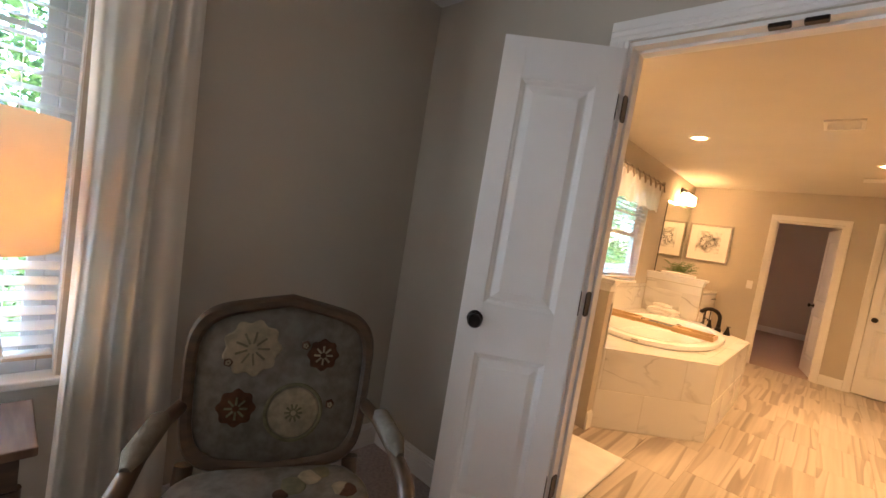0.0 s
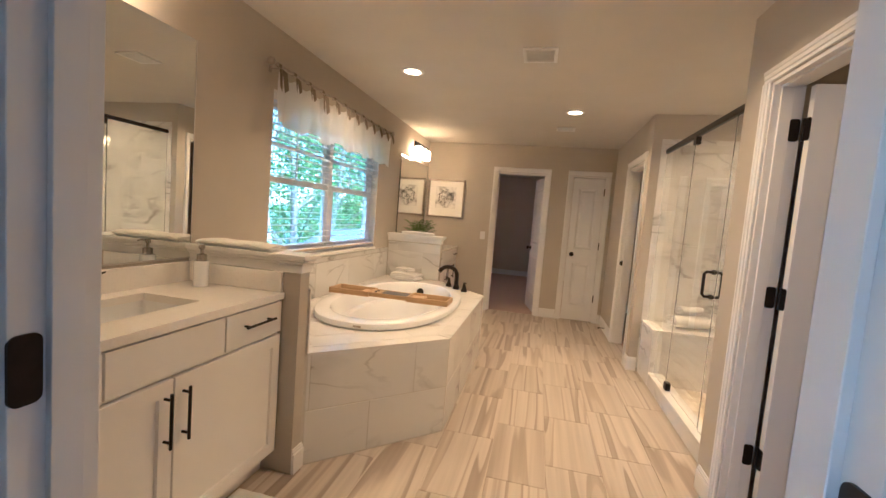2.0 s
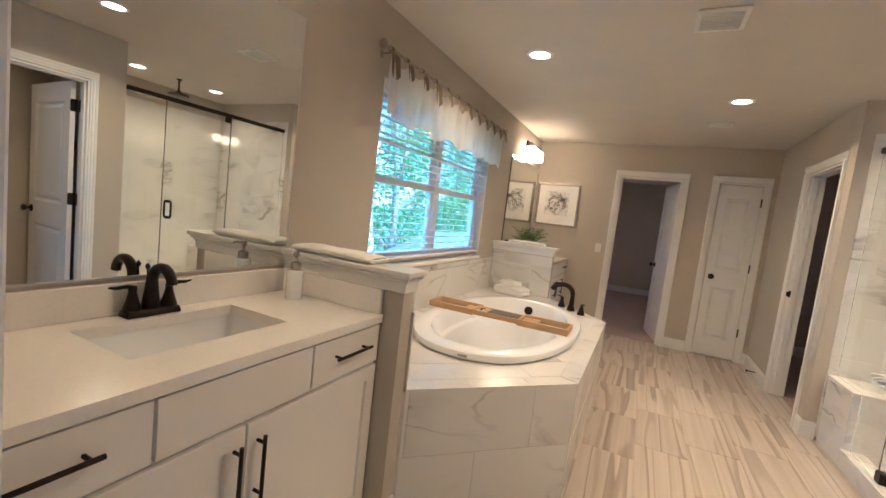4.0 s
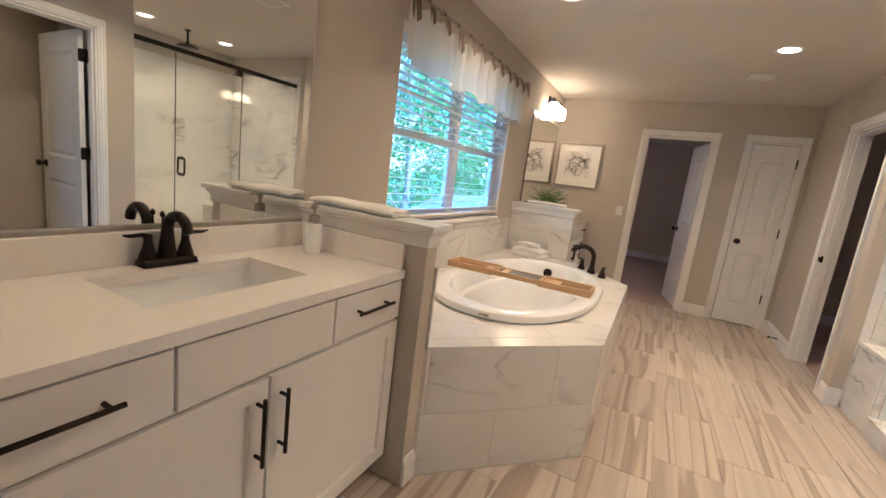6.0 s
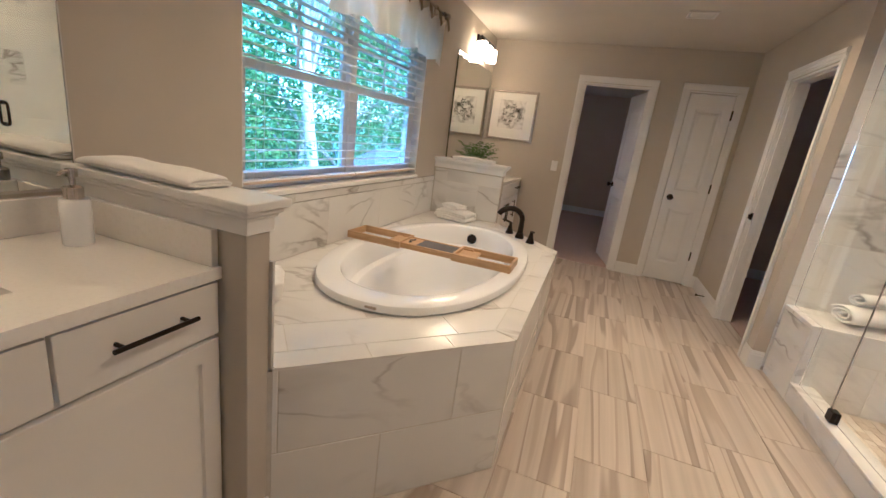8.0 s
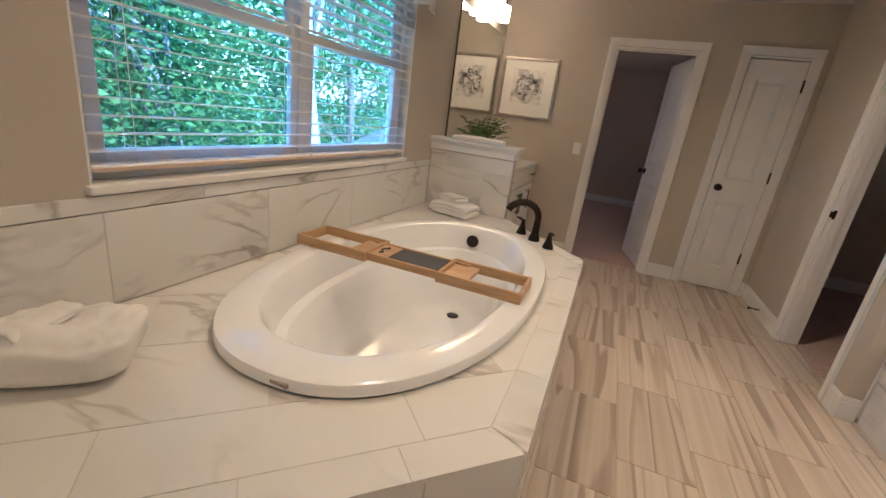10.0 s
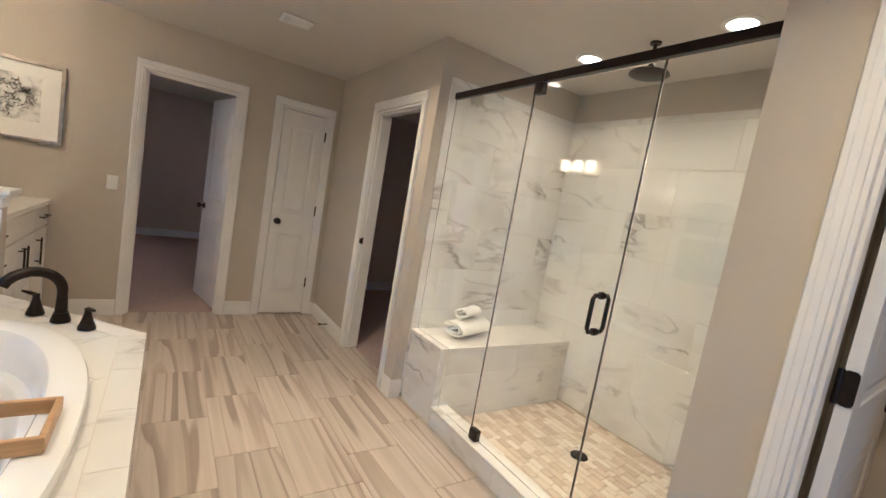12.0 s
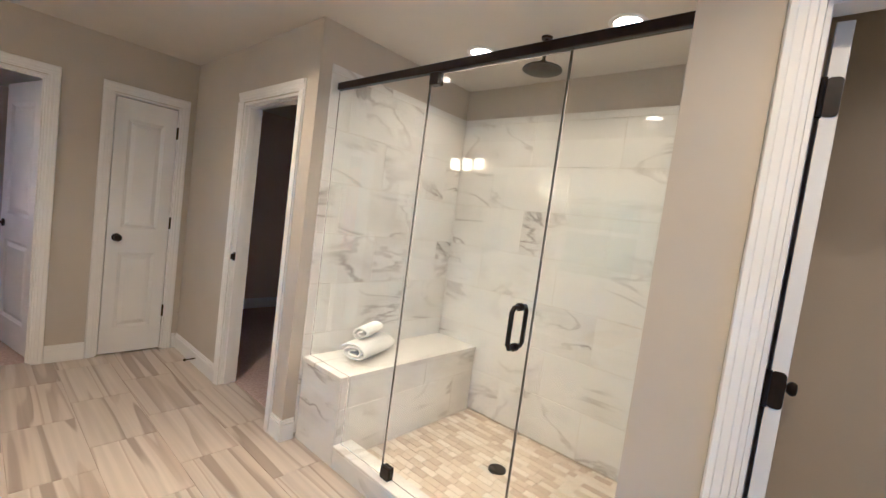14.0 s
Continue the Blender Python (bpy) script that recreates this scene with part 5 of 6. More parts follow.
# ---- bedroom corner ----
def armchair(at, yaw):
    """Carved wooden armchair: cartouche back, padded arms, upholstered seat, curved legs. Faces +x."""
    root = thing("armchair", "antique carved wood armchair with floral tapestry upholstery", "armchair", at=pose(*at, 0, 0, yaw))

    def outline(w, h, z0, n=64):
        pts = []
        for k in range(n):
            a = 2 * math.pi * k / n
            c, s = math.cos(a), math.sin(a)
            y = w * math.copysign(abs(c) ** 0.42, c)
            z = h * math.copysign(abs(s) ** 0.42, s)
            z += 0.030 * math.exp(-(y / 0.10) ** 2) * (1 if s > 0 else -0.4) - (0.02 * (abs(y) / w) ** 3 if s > 0 else 0)
            y *= 1 + 0.05 * (z / h)
            pts.append((y, z0 + z))
        return pts

    lean = lambda z: -0.02 - 0.20 * (z - 0.45)
    mid = 0.72
    bm = bmesh.new()
    o, i = outline(0.295, 0.265, mid), outline(0.258, 0.228, mid)
    layers = [(o, -0.018), (o, 0.010), (outline(0.287, 0.256, mid), 0.022), (outline(0.268, 0.238, mid), 0.022), (i, 0.012), (i, -0.018)]
    vs = [[bm.verts.new((lean(z) + d, y, z)) for y, z in pts] for pts, d in layers]
    for a, b in zip(vs, vs[1:] + vs[:1]):
        for k in range(64):
            bm.faces.new((a[k], a[(k + 1) % 64], b[(k + 1) % 64], b[k]))
    part("back_frame", bm, WALNUT, root, "carved dark walnut back frame", smooth=True)
    bm = bmesh.new()
    rings = [(0.260, 0.230, -0.012), (0.258, 0.228, 0.006), (0.22, 0.19, 0.020), (0.13, 0.11, 0.030), (0.03, 0.03, 0.032)]
    vs = [[bm.verts.new((lean(z) + d, y, z)) for y, z in outline(w, h, mid)] for w, h, d in rings]
    for a, b in zip(vs, vs[1:]):
        for k in range(64):
            bm.faces.new((a[k], a[(k + 1) % 64], b[(k + 1) % 64], b[k]))
    bm.faces.new(vs[-1])
    bm.faces.new(vs[0][::-1])
    back = part("back_cushion", bm, TAPESTRY, root, "sage tapestry back panel", smooth=True)

    def flower(dy, dz, r, petals, color, heart, ring=False):
        bm = bmesh.new()
        z0, n = mid + dz, 48
        rr = [r * (1 + (0.0 if ring else 0.08) * math.cos(petals * 2 * math.pi * k / n)) for k in range(n)]
        lay = ((1.0, 0.030), (0.94, 0.034), (0.30, 0.036))
        vv = [[bm.verts.new((lean(z0 + rr[k] * f * math.sin(2 * math.pi * k / n)) + d, dy + rr[k] * f * math.cos(2 * math.pi * k / n), z0 + rr[k] * f * math.sin(2 * math.pi * k / n))) for k in range(n)] for f, d in lay]
        for a, b in zip(vv, vv[1:]):
            for k in range(n):
                bm.faces.new((a[k], a[(k + 1) % n], b[(k + 1) % n], b[k]))
        bm.faces.new(vv[-1])
        part("woven_flower", bm, color, back, "woven flower motif")
        bm = bmesh.new()
        if ring:
            tube(bm, [(lean(z0 + r * 1.1 * math.sin(w)) + 0.031, dy + r * 1.1 * math.cos(w), z0 + r * 1.1 * math.sin(w)) for w in [2 * math.pi * k / 32 for k in range(33)]], 0.006, 6)
        for k in range(petals):
            w = 2 * math.pi * k / petals
            rad = r * (0.62 if not ring else 0.35)
            tube(bm, [(lean(z0 + rad * 0.3 * math.sin(w)) + 0.037, dy + rad * 0.3 * math.cos(w), z0 + rad * 0.3 * math.sin(w)), (lean(z0 + rad * math.sin(w)) + 0.037, dy + rad * math.cos(w), z0 + rad * math.sin(w))], 0.0035, 6)
        part("flower_detail", bm, heart, back)

    flower(-0.105, 0.125, 0.085, 9, CREAM, SAGE)
    flower(0.12, 0.11, 0.050, 8, RUST, CREAM)
    flower(-0.13, -0.06, 0.055, 8, RUST, SAGE)
    flower(0.045, -0.075, 0.080, 10, CREAM, SAGE, ring=True)
    for dy, dz in ((0.16, -0.05), (-0.17, 0.08), (0.06, 0.14)):
        flower(dy, dz, 0.014, 5, RUST, CREAM)
    bm = bmesh.new()
    pillow(bm, (0.27, 0, 0.43), (0.29, 0.295, 0.055), 0, 0.4, 0.004)
    seat = part("seat_cushion", bm, TAPESTRY, root, "floral tapestry seat", smooth=True)
    rnd = random.Random(3)
    for k in range(14):
        bm = bmesh.new()
        px, py, r = rnd.uniform(0.05, 0.48), rnd.uniform(-0.22, 0.22), rnd.uniform(0.025, 0.05)
        lathe(bm, [(r, 0.0), (r * 0.9, 0.006), (r * 0.3, 0.008), (0.0, 0.008)], (px, py, 0.478), 10)
        part("woven_flower", bm, (RUST, CREAM, SAGE)[k % 3], seat)
    bm = bmesh.new()
    f = box(bm, -0.01, 0.56, -0.295, 0.295, 0.30, 0.385)
    bmesh.ops.bevel(bm, geom=list({e for q in f for e in q.edges}), offset=0.012, segments=2, profile=0.5, affect="EDGES")
    part("seat_frame", bm, WALNUT, root)
    for sx, sy in ((0.53, -0.27), (0.53, 0.27), (0.02, -0.26), (0.02, 0.26)):
        bm = bmesh.new()
        out = 0.035 if sx > 0.3 else -0.05
        tube(bm, [(sx, sy, 0.33), (sx + out * 0.9, sy * 1.06, 0.24), (sx + out * 0.3, sy * 1.04, 0.10), (sx + out, sy * 1.08, 0.012), (sx + out, sy * 1.08, 0.0)], [0.032, 0.030, 0.018, 0.020, 0.02], 12)
        part("leg", bm, WALNUT, root, smooth=True)
    for s in (-1, 1):
        bm = bmesh.new()
        tube(bm, [(lean(0.50), s * 0.255, 0.48), (lean(0.40) + 0.01, s * 0.26, 0.36)], [0.028, 0.026], 12)
        part("back_post", bm, WALNUT, root, smooth=True)
        bm = bmesh.new()
        pts = [(lean(0.66), s * 0.285, 0.655), (0.05, s * 0.305, 0.665), (0.22, s * 0.325, 0.655), (0.36, s * 0.330, 0.64), (0.42, s * 0.325, 0.60), (0.40, s * 0.315, 0.52), (0.43, s * 0.295, 0.40)]
        tube(bm, pts, [0.022, 0.021, 0.022, 0.024, 0.024, 0.022, 0.024], 12)
        arm = part("arm", bm, WALNUT, root, smooth=True)
        bm = bmesh.new()
        tube(bm, [(0.06, s * 0.306, 0.685), (0.10, s * 0.310, 0.690), (0.24, s * 0.325, 0.682), (0.29, s * 0.328, 0.670)], [0.012, 0.028, 0.028, 0.012], 12)
        part("arm_pad", bm, TAPESTRY, arm, "sage padded arm rest", smooth=True)
    return root


WALNUT = mat("walnut", (0.080, 0.046, 0.022), 0.40, color2=(0.042, 0.024, 0.012), scale=9, stretch=(1, 1, 5), bump=0.1, bump_scale=60)
TAPESTRY = mat("tapestry", (0.155, 0.14, 0.115), 0.95, color2=(0.10, 0.09, 0.072), scale=26, bump=0.4, bump_scale=300, spec=0.1)
CREAM = mat("cream_weave", (0.30, 0.25, 0.17), 0.95, color2=(0.20, 0.165, 0.11), scale=30, bump=0.4, bump_scale=300, spec=0.1)
RUST = mat("rust_weave", (0.08, 0.035, 0.018), 0.95, color2=(0.045, 0.02, 0.012), scale=30, bump=0.4, bump_scale=300, spec=0.1)
SAGE = mat("sage_weave", (0.14, 0.13, 0.075), 0.95, color2=(0.09, 0.085, 0.05), scale=30, bump=0.4, bump_scale=300, spec=0.1)
armchair((-0.917, 0.807, -0.03), -26)


def side_table():
    root = thing("side_table", "dark wooden side table beside the armchair", "side table")
    x0, x1, y0, y1 = -1.325, -1.035, -0.30, 0.255
    bm = bmesh.new()
    box(bm, x0, x1, y0, y1, 0.595, 0.62, 0.004, 2)
    part("tabletop", bm, mat("table_wood", (0.16, 0.10, 0.065), 0.6, color2=(0.10, 0.06, 0.04), scale=6, stretch=(1, 8, 1), spec=0.25), root)
    bm = bmesh.new()
    box(bm, x0 + 0.03, x1 - 0.03, y0 + 0.03, y1 - 0.03, 0.50, 0.595, 0.002)
    part("apron", bm, WALNUT, root)
    for x in (x0 + 0.045, x1 - 0.045):
        for y in (y0 + 0.045, y1 - 0.045):
            bm = bmesh.new()
            tube(bm, [(x, y, 0.5), (x, y, 0.0)], [0.024, 0.015], 10)
            part("leg", bm, WALNUT, root, smooth=True)


side_table()


def table_lamp(at):
    root = thing("table_lamp", "table lamp with a lit amber linen drum shade", "table lamp")
    bm = bmesh.new()
    lathe(bm, [(0.0, 0), (0.075, 0.0), (0.075, 0.012), (0.03, 0.03), (0.05, 0.09), (0.072, 0.17), (0.06, 0.25), (0.022, 0.31), (0.012, 0.33), (0.012, 0.46), (0.0, 0.46)], at, 28)
    part("base", bm, CERAMIC, root, smooth=True)
    bm = bmesh.new()
    lathe(bm, [(0.160, 0.46), (0.160, 0.80), (0.157, 0.80), (0.157, 0.46)], at, 40)
    bmesh.ops.delete(bm, geom=[f for f in bm.faces if len(f.verts) > 4], context="FACES_ONLY")
    part("shade", bm, LINEN, root, "amber linen drum shade", smooth=True)
    bm = bmesh.new()
    lathe(bm, [(0.0, 0.52), (0.018, 0.53), (0.032, 0.58), (0.028, 0.62), (0.0, 0.64)], at, 20)
    part("bulb", bm, BULB, root, "glowing bulb", smooth=True)


table_lamp((-1.226, 0.113, 0.62))


def drape(y0, y1, label):
    bm = bmesh.new()
    nu, nv = 90, 22
    rows = []
    for j in range(nv + 1):
        t = j / nv
        z = 2.36 - 2.345 * t
        rows.append([bm.verts.new((XL + 0.10 + 0.035 * math.sin(i / nu * 23 + 0.9 * math.sin(i * 0.11)) * (0.7 + 0.3 * t) + 0.012 * noise.noise(Vector((i * 0.12, t * 3, 1))),
                                   y0 + (y1 - y0) * i / nu + 0.02 * math.sin(t * 3 + i * 0.05), z)) for i in range(nu + 1)])
    for a, b in zip(rows, rows[1:]):
        for i in range(nu):
            bm.faces.new((a[i], a[i + 1], b[i + 1], b[i]))
    ob = single("curtain", bm, CURTAIN, label, "curtain", smooth=True)


drape(0.295, 0.61, "cream linen curtain panel hanging in soft folds")
drape(-1.35, -1.0, "cream linen curtain panel hanging in soft folds")
bm = bmesh.new()
tube(bm, [(XL + 0.10, -1.42, 2.375), (XL + 0.10, 0.66, 2.375)], 0.012, 12)
for y in (-1.38, 0.62):
    tube(bm, [(XL, y, 2.375), (XL + 0.10, y, 2.375)], 0.007, 8)
single("curtain_rod", bm, PEWTER, "pewter curtain rod above the bedroom window", "curtain rod", smooth=True)


# ---- outdoors ----
bm = bmesh.new()
v = [bm.verts.new(p) for p in ((-900, -900, -3.0), (900, -900, -3.0), (900, 900, -3.0), (-900, 900, -3.0))]
bm.faces.new(v)
single("ground", bm, mat("lawn", (0.05, 0.09, 0.025), 0.95, color2=(0.09, 0.12, 0.04), scale=0.7, bump=0.8, bump_scale=20), "green lawn below the window", "ground", kind="structure")
bm = bmesh.new()
box(bm, XO, 4.3, -2.7, 12.0, -3.0, -0.13)
box(bm, XO - 0.03, 4.7, -3.1, 12.4, H + 0.11, H + 0.16)
single("house_shell", bm, mat("siding", (0.5, 0.5, 0.48), 0.7, color2=(0.46, 0.46, 0.44), scale=3), "lower storey and eaves of the house", "wall", kind="structure")


def leaf_material(name, c1, c2):
    m = mat(name, c1, 0.65, spec=0.2)
    nt = m.node_tree
    n, l = nt.nodes, nt.links
    g = n.new("ShaderNodeNewGeometry")
    r = n.new("ShaderNodeValToRGB")
    r.color_ramp.elements[0].color, r.color_ramp.elements[1].color = (*c1, 1), (*c2, 1)
    l.new(g.outputs["Random Per Island"], r.inputs[0])
    b = n["Principled BSDF"]
    l.new(r.outputs[0], b.inputs["Base Color"])
    t = n.new("ShaderNodeBsdfTranslucent")
    l.new(r.outputs[0], t.inputs[0])
    mx = n.new("ShaderNodeMixShader")
    mx.inputs[0].default_value = 0.4
    l.new(b.outputs[0], mx.inputs[1])
    l.new(t.outputs[0], mx.inputs[2])
    l.new(mx.outputs[0], n["Material Output"].inputs[0])
    return m


LEAF = leaf_material("tree_leaf", (0.022, 0.055, 0.014), (0.165, 0.235, 0.062))
BARK = mat("bark", (0.22, 0.20, 0.17), 0.9, color2=(0.12, 0.10, 0.08), scale=8, stretch=(1, 1, 0.3), bump=0.8, bump_scale=18)
PALE_BARK = mat("pale_bark", (0.50, 0.48, 0.44), 0.85, color2=(0.30, 0.28, 0.25), scale=6, stretch=(1, 1, 2), bump=0.4, bump_scale=18)


def leaves(rng, centres, per, spread, size):
    """Many small pointed leaves in clumps, as one mesh."""
    c = np.repeat(centres, per, axis=0)
    n = len(c)
    p = c + rng.normal(0, 1, (n, 3)) * spread
    a = rng.normal(0, 1, (n, 3))
    a[:, 2] *= 0.6
    a /= np.linalg.norm(a, axis=1)[:, None]
    b = np.cross(a, rng.normal(0, 1, (n, 3)))
    b /= np.linalg.norm(b, axis=1)[:, None]
    s = size * rng.uniform(0.6, 1.3, n)[:, None]
    verts = np.stack([p - a * s * 0.5, p + b * s * 0.28, p + a * s * 0.6, p - b * s * 0.28], 1).reshape(-1, 3)
    me = bpy.data.meshes.new("crown")
    me.from_pydata(verts.tolist(), [], np.arange(4 * n).reshape(-1, 4).tolist())
    me.materials.append(LEAF)
    return me


def tree(at, height, spread, seed, bark, radius=0.16, clumps=120, per=46, size=0.15, low=0.25):
    root = thing("tree", "leafy broadleaf tree outside the window", "tree", "trees outside")
    rng = np.random.default_rng(seed)
    x, y = at
    bm = bmesh.new()
    pts = [(x + 0.25 * math.sin(k * 0.8 + seed), y + 0.25 * math.cos(k * 0.7 + seed), -3.0 + height * k / 7) for k in range(8)]
    tube(bm, pts, [radius * (1.25 - 1.1 * k / 7) for k in range(8)], 10)
    centres = []
    for k in range(clumps):
        h = low + (1 - low) * rng.random()
        r = spread * math.sqrt(rng.random()) * (1.05 - 0.75 * max(0.0, (h - 0.45) / 0.55))
        w = rng.uniform(0, 2 * math.pi)
        centres.append((x + r * math.cos(w), y + r * math.sin(w), -3.0 + height * h))
    for c in centres[:14]:
        k = min(6, int(7 * (c[2] + 3.0) / height * 0.75))
        a, e = Vector(pts[k]), Vector(c)
        m = (a + e) / 2 + Vector((0, 0, 0.35))
        tube(bm, [a, m, e], [radius * 0.32, radius * 0.2, 0.012], 6)
    part("trunk", bm, bark, root, "pale grey trunk and limbs" if bark is PALE_BARK else "", smooth=True)
    crown = new("crown", leaves(rng, np.array(centres), per, 0.32, size))
    crown.parent = root
    return root


for k, (tx, ty, hh, sp, bk) in enumerate([(-8.1, 13.0, 11, 2.2, PALE_BARK), (-7.0, 5.0, 8, 2.6, BARK), (-8.5, 8.0, 9, 3.0, BARK), (-10.5, 15.5, 13, 3.2, BARK), (-7.6, 0.5, 12, 3.0, BARK),
                                          (-11.0, 18.5, 14, 3.6, BARK), (-12.5, 10.5, 14, 3.6, BARK), (-11.5, 4.0, 14, 3.6, BARK), (-8.8, -5.0, 11, 3.0, BARK), (-12.0, 25.0, 14, 4.0, BARK), (-6.2, 7.2, 6.0, 1.6, BARK)]):
    tree((tx, ty), hh, sp, 20 + k, bk, radius=0.19 if bk is PALE_BARK else 0.16, clumps=170, per=105, size=0.088, low=0.72 if bk is PALE_BARK else 0.2)
rng = np.random.default_rng(9)
cs = np.stack([rng.uniform(-24, -15, 3000), rng.uniform(-30, 55, 3000), -3 + 16 * rng.random(3000) ** 0.9], 1)
woods = new("far_woods", leaves(rng, cs, 40, 0.8, 0.34))
tagged(woods, "dense green woods in the distance", "woods", kind="stuff")


def neighbour():
    root = thing("neighbour_house", "house next door with a grey shingle roof", "house")
    x0, x1, y0, y1, ze, zr = -7.2, -3.9, 9.2, 22.0, -0.9, 0.70
    bm = bmesh.new()
    box(bm, x0 + 0.4, x1 - 0.4, y0 + 0.4, y1 - 0.4, -3.0, ze)
    part("walls", bm, mat("neighbour_siding", (0.55, 0.55, 0.53), 0.7, color2=(0.5, 0.5, 0.48), scale=2), root)
    bm = bmesh.new()
    r0, r1 = (x0 + x1) / 2, 3.0
    base = [(x0, y0, ze), (x1, y0, ze), (x1, y1, ze), (x0, y1, ze)]
    ridge = [(r0, y0 + r1, zr), (r0, y1 - r1, zr)]
    b, r = [bm.verts.new(p) for p in base], [bm.verts.new(p) for p in ridge]
    for f in ((b[0], b[1], r[0]), (b[1], b[2], r[1], r[0]), (b[2], b[3], r[1]), (b[3], b[0], r[0], r[1]), (b[3], b[2], b[1], b[0])):
        bm.faces.new(f)
    part("roof", bm, mat("shingle", (0.045, 0.048, 0.055), 0.9, color2=(0.075, 0.08, 0.09), scale=3, stretch=(1, 1, 14), bump=0.6, bump_scale=24), root, "grey asphalt shingle hip roof")


neighbour()


# ---- tiles, piece by piece ----
TILE_MESH = {}


def tile_mesh(w, h, t, material):
    key = (round(w, 4), round(h, 4), round(t, 4), material.name)
    if key not in TILE_MESH:
        b = 0.0014
        v = [(0, 0, 0), (w, 0, 0), (w, h, 0), (0, h, 0), (0, 0, t - b), (w, 0, t - b), (w, h, t - b), (0, h, t - b), (b, b, t), (w - b, b, t), (w - b, h - b, t), (b, h - b, t)]
        f = [(8, 9, 10, 11)] + [(4 + k, 4 + (k + 1) % 4, 8 + (k + 1) % 4, 8 + k) for k in range(4)] + [(k, (k + 1) % 4, 4 + (k + 1) % 4, 4 + k) for k in range(4)]
        me = bpy.data.meshes.new("tile")
        me.from_pydata(v, [], f)
        me.materials.append(material)
        TILE_MESH[key] = me
    return TILE_MESH[key]


def tile_field(parent, origin, u, v, width, height, tw, th, material, thick=0.009, gap=0.003, stagger=0.5, shift=0.0, skip=None, bed=False):
    """Running-bond tiles over a rectangle: u along the rows, v up from row to row."""
    o, u, v = Vector(origin), Vector(u).normalized(), Vector(v).normalized()
    n = u.cross(v)
    turn = Matrix((u, v, n)).transposed().to_4x4()
    if bed:
        bm = bmesh.new()
        box(bm, 0.002, width - 0.002, 0.002, height - 0.002, 0.0, thick - 0.0018)
        ob = part("grout_bed", bm, WGROUT, parent)
        ob.matrix_world = Matrix.Translation(o) @ turn
    row, y = 0, 0.0
    while y < height - 0.012:
        h = min(th, height - y)
        x = -((row * stagger + shift) % 1.0) * tw
        while x < width - 0.004:
            a, b = max(x, 0.0), min(x + tw, width)
            if b - a > 0.012 and not (skip and skip(o + u * (a + b) / 2 + v * (y + h / 2))):
                ob = new("tile", tile_mesh(b - a - gap, h - gap, thick, material))
                ob.parent = parent
                ob.matrix_world = Matrix.Translation(o + u * (a + gap / 2) + v * (y + gap / 2)) @ turn
            x += tw
        y += th
        row += 1


def under_tub(p):
    return p.x < -0.84 and 3.25 < p.y < 5.94 or p.x < -0.38 and 3.78 < p.y < 5.4


# floor, rows running away from the door
tile_field(floor, (XR + T - 0.002, YB - 0.055, -0.010), (0, 1, 0), (-1, 0, 0), YF + 0.115 - YB, XR + T - XL, 0.61, 0.305, FLOOR_TILE, 0.010, 0.0025, 0.36, 0.2, under_tub)
# shower walls
tile_field(wall_shower_side, (1.302, SH[1], 0.03), (1, 0, 0), (0, 0, 1), SX - 1.302 - 0.001, 2.185, 0.61, 0.305, MARBLE, 0.010, 0.003, 0.5, 0.75, bed=True)
tile_field(wall_shower_back, (SX, SH[1] - 0.011, 0.03), (0, -1, 0), (0, 0, 1), SH[1] - SH[0] - 0.022, 2.185, 0.61, 0.305, MARBLE, 0.010, 0.003, 0.5, 0.97, bed=True)
tile_field(wall_shower_south, (SX - 0.011, SH[0], 0.03), (-1, 0, 0), (0, 0, 1), SX - 1.30, 2.185, 0.61, 0.305, MARBLE, 0.010, 0.003, 0.5, 0.3, bed=True)
bench_ob = bpy.data.objects["shower_bench"]
tile_field(bench_ob, (1.325, 5.232, 0.016), (1, 0, 0), (0, 0, 1), SX - 1.337, 0.46, 0.61, 0.305, MARBLE, 0.010, 0.003, 0.5, 0.4, bed=True)
tile_field(bench_ob, (1.325, 5.601, 0.0), (0, -1, 0), (0, 0, 1), 0.379, 0.475, 0.61, 0.475, MARBLE, 0.010, 0.003, bed=True)
curb_ob = bpy.data.objects["shower_curb"]
tile_field(curb_ob, (1.325, 5.220, 0.0), (0, -1, 0), (0, 0, 1), 5.220 - SH[0] - 0.012, 0.107, 0.61, 0.107, MARBLE, 0.010, 0.003, bed=True)
tile_field(curb_ob, (1.430, SH[0] + 0.012, 0.02), (0, 1, 0), (0, 0, 1), 5.220 - SH[0] - 0.012, 0.087, 0.61, 0.087, MARBLE, 0.010, 0.003, bed=True)
# splash tiles round the tub
tile_field(wall_west, (XL, 3.197, DECK + 0.001), (0, 1, 0), (0, 0, 1), 2.767, 0.285, 0.61, 0.285, MARBLE, 0.010, 0.003, 0.5, 0.115, bed=True)
tile_field(wall_west, (XL, 3.197, DECK + 0.287), (0, 1, 0), (0, 0, 1), 2.767, 0.046, 0.61, 0.046, MARBLE, 0.012, 0.003, 0.5, 0.6, bed=True)
ks, kn = bpy.data.objects["knee_wall_south"], bpy.data.objects["knee_wall_north"]
tile_field(ks, (KX + 0.012, 3.186, DECK + 0.001), (-1, 0, 0), (0, 0, 1), 0.635, 0.330, 0.61, 0.305, MARBLE, 0.010, 0.003, 0.5, 0.3, bed=True)
tile_field(kn, (XL + 0.013, 5.975, DECK + 0.001), (1, 0, 0), (0, 0, 1), 0.632, 0.410, 0.61, 0.305, MARBLE, 0.010, 0.003, 0.5, 0.3, bed=True)

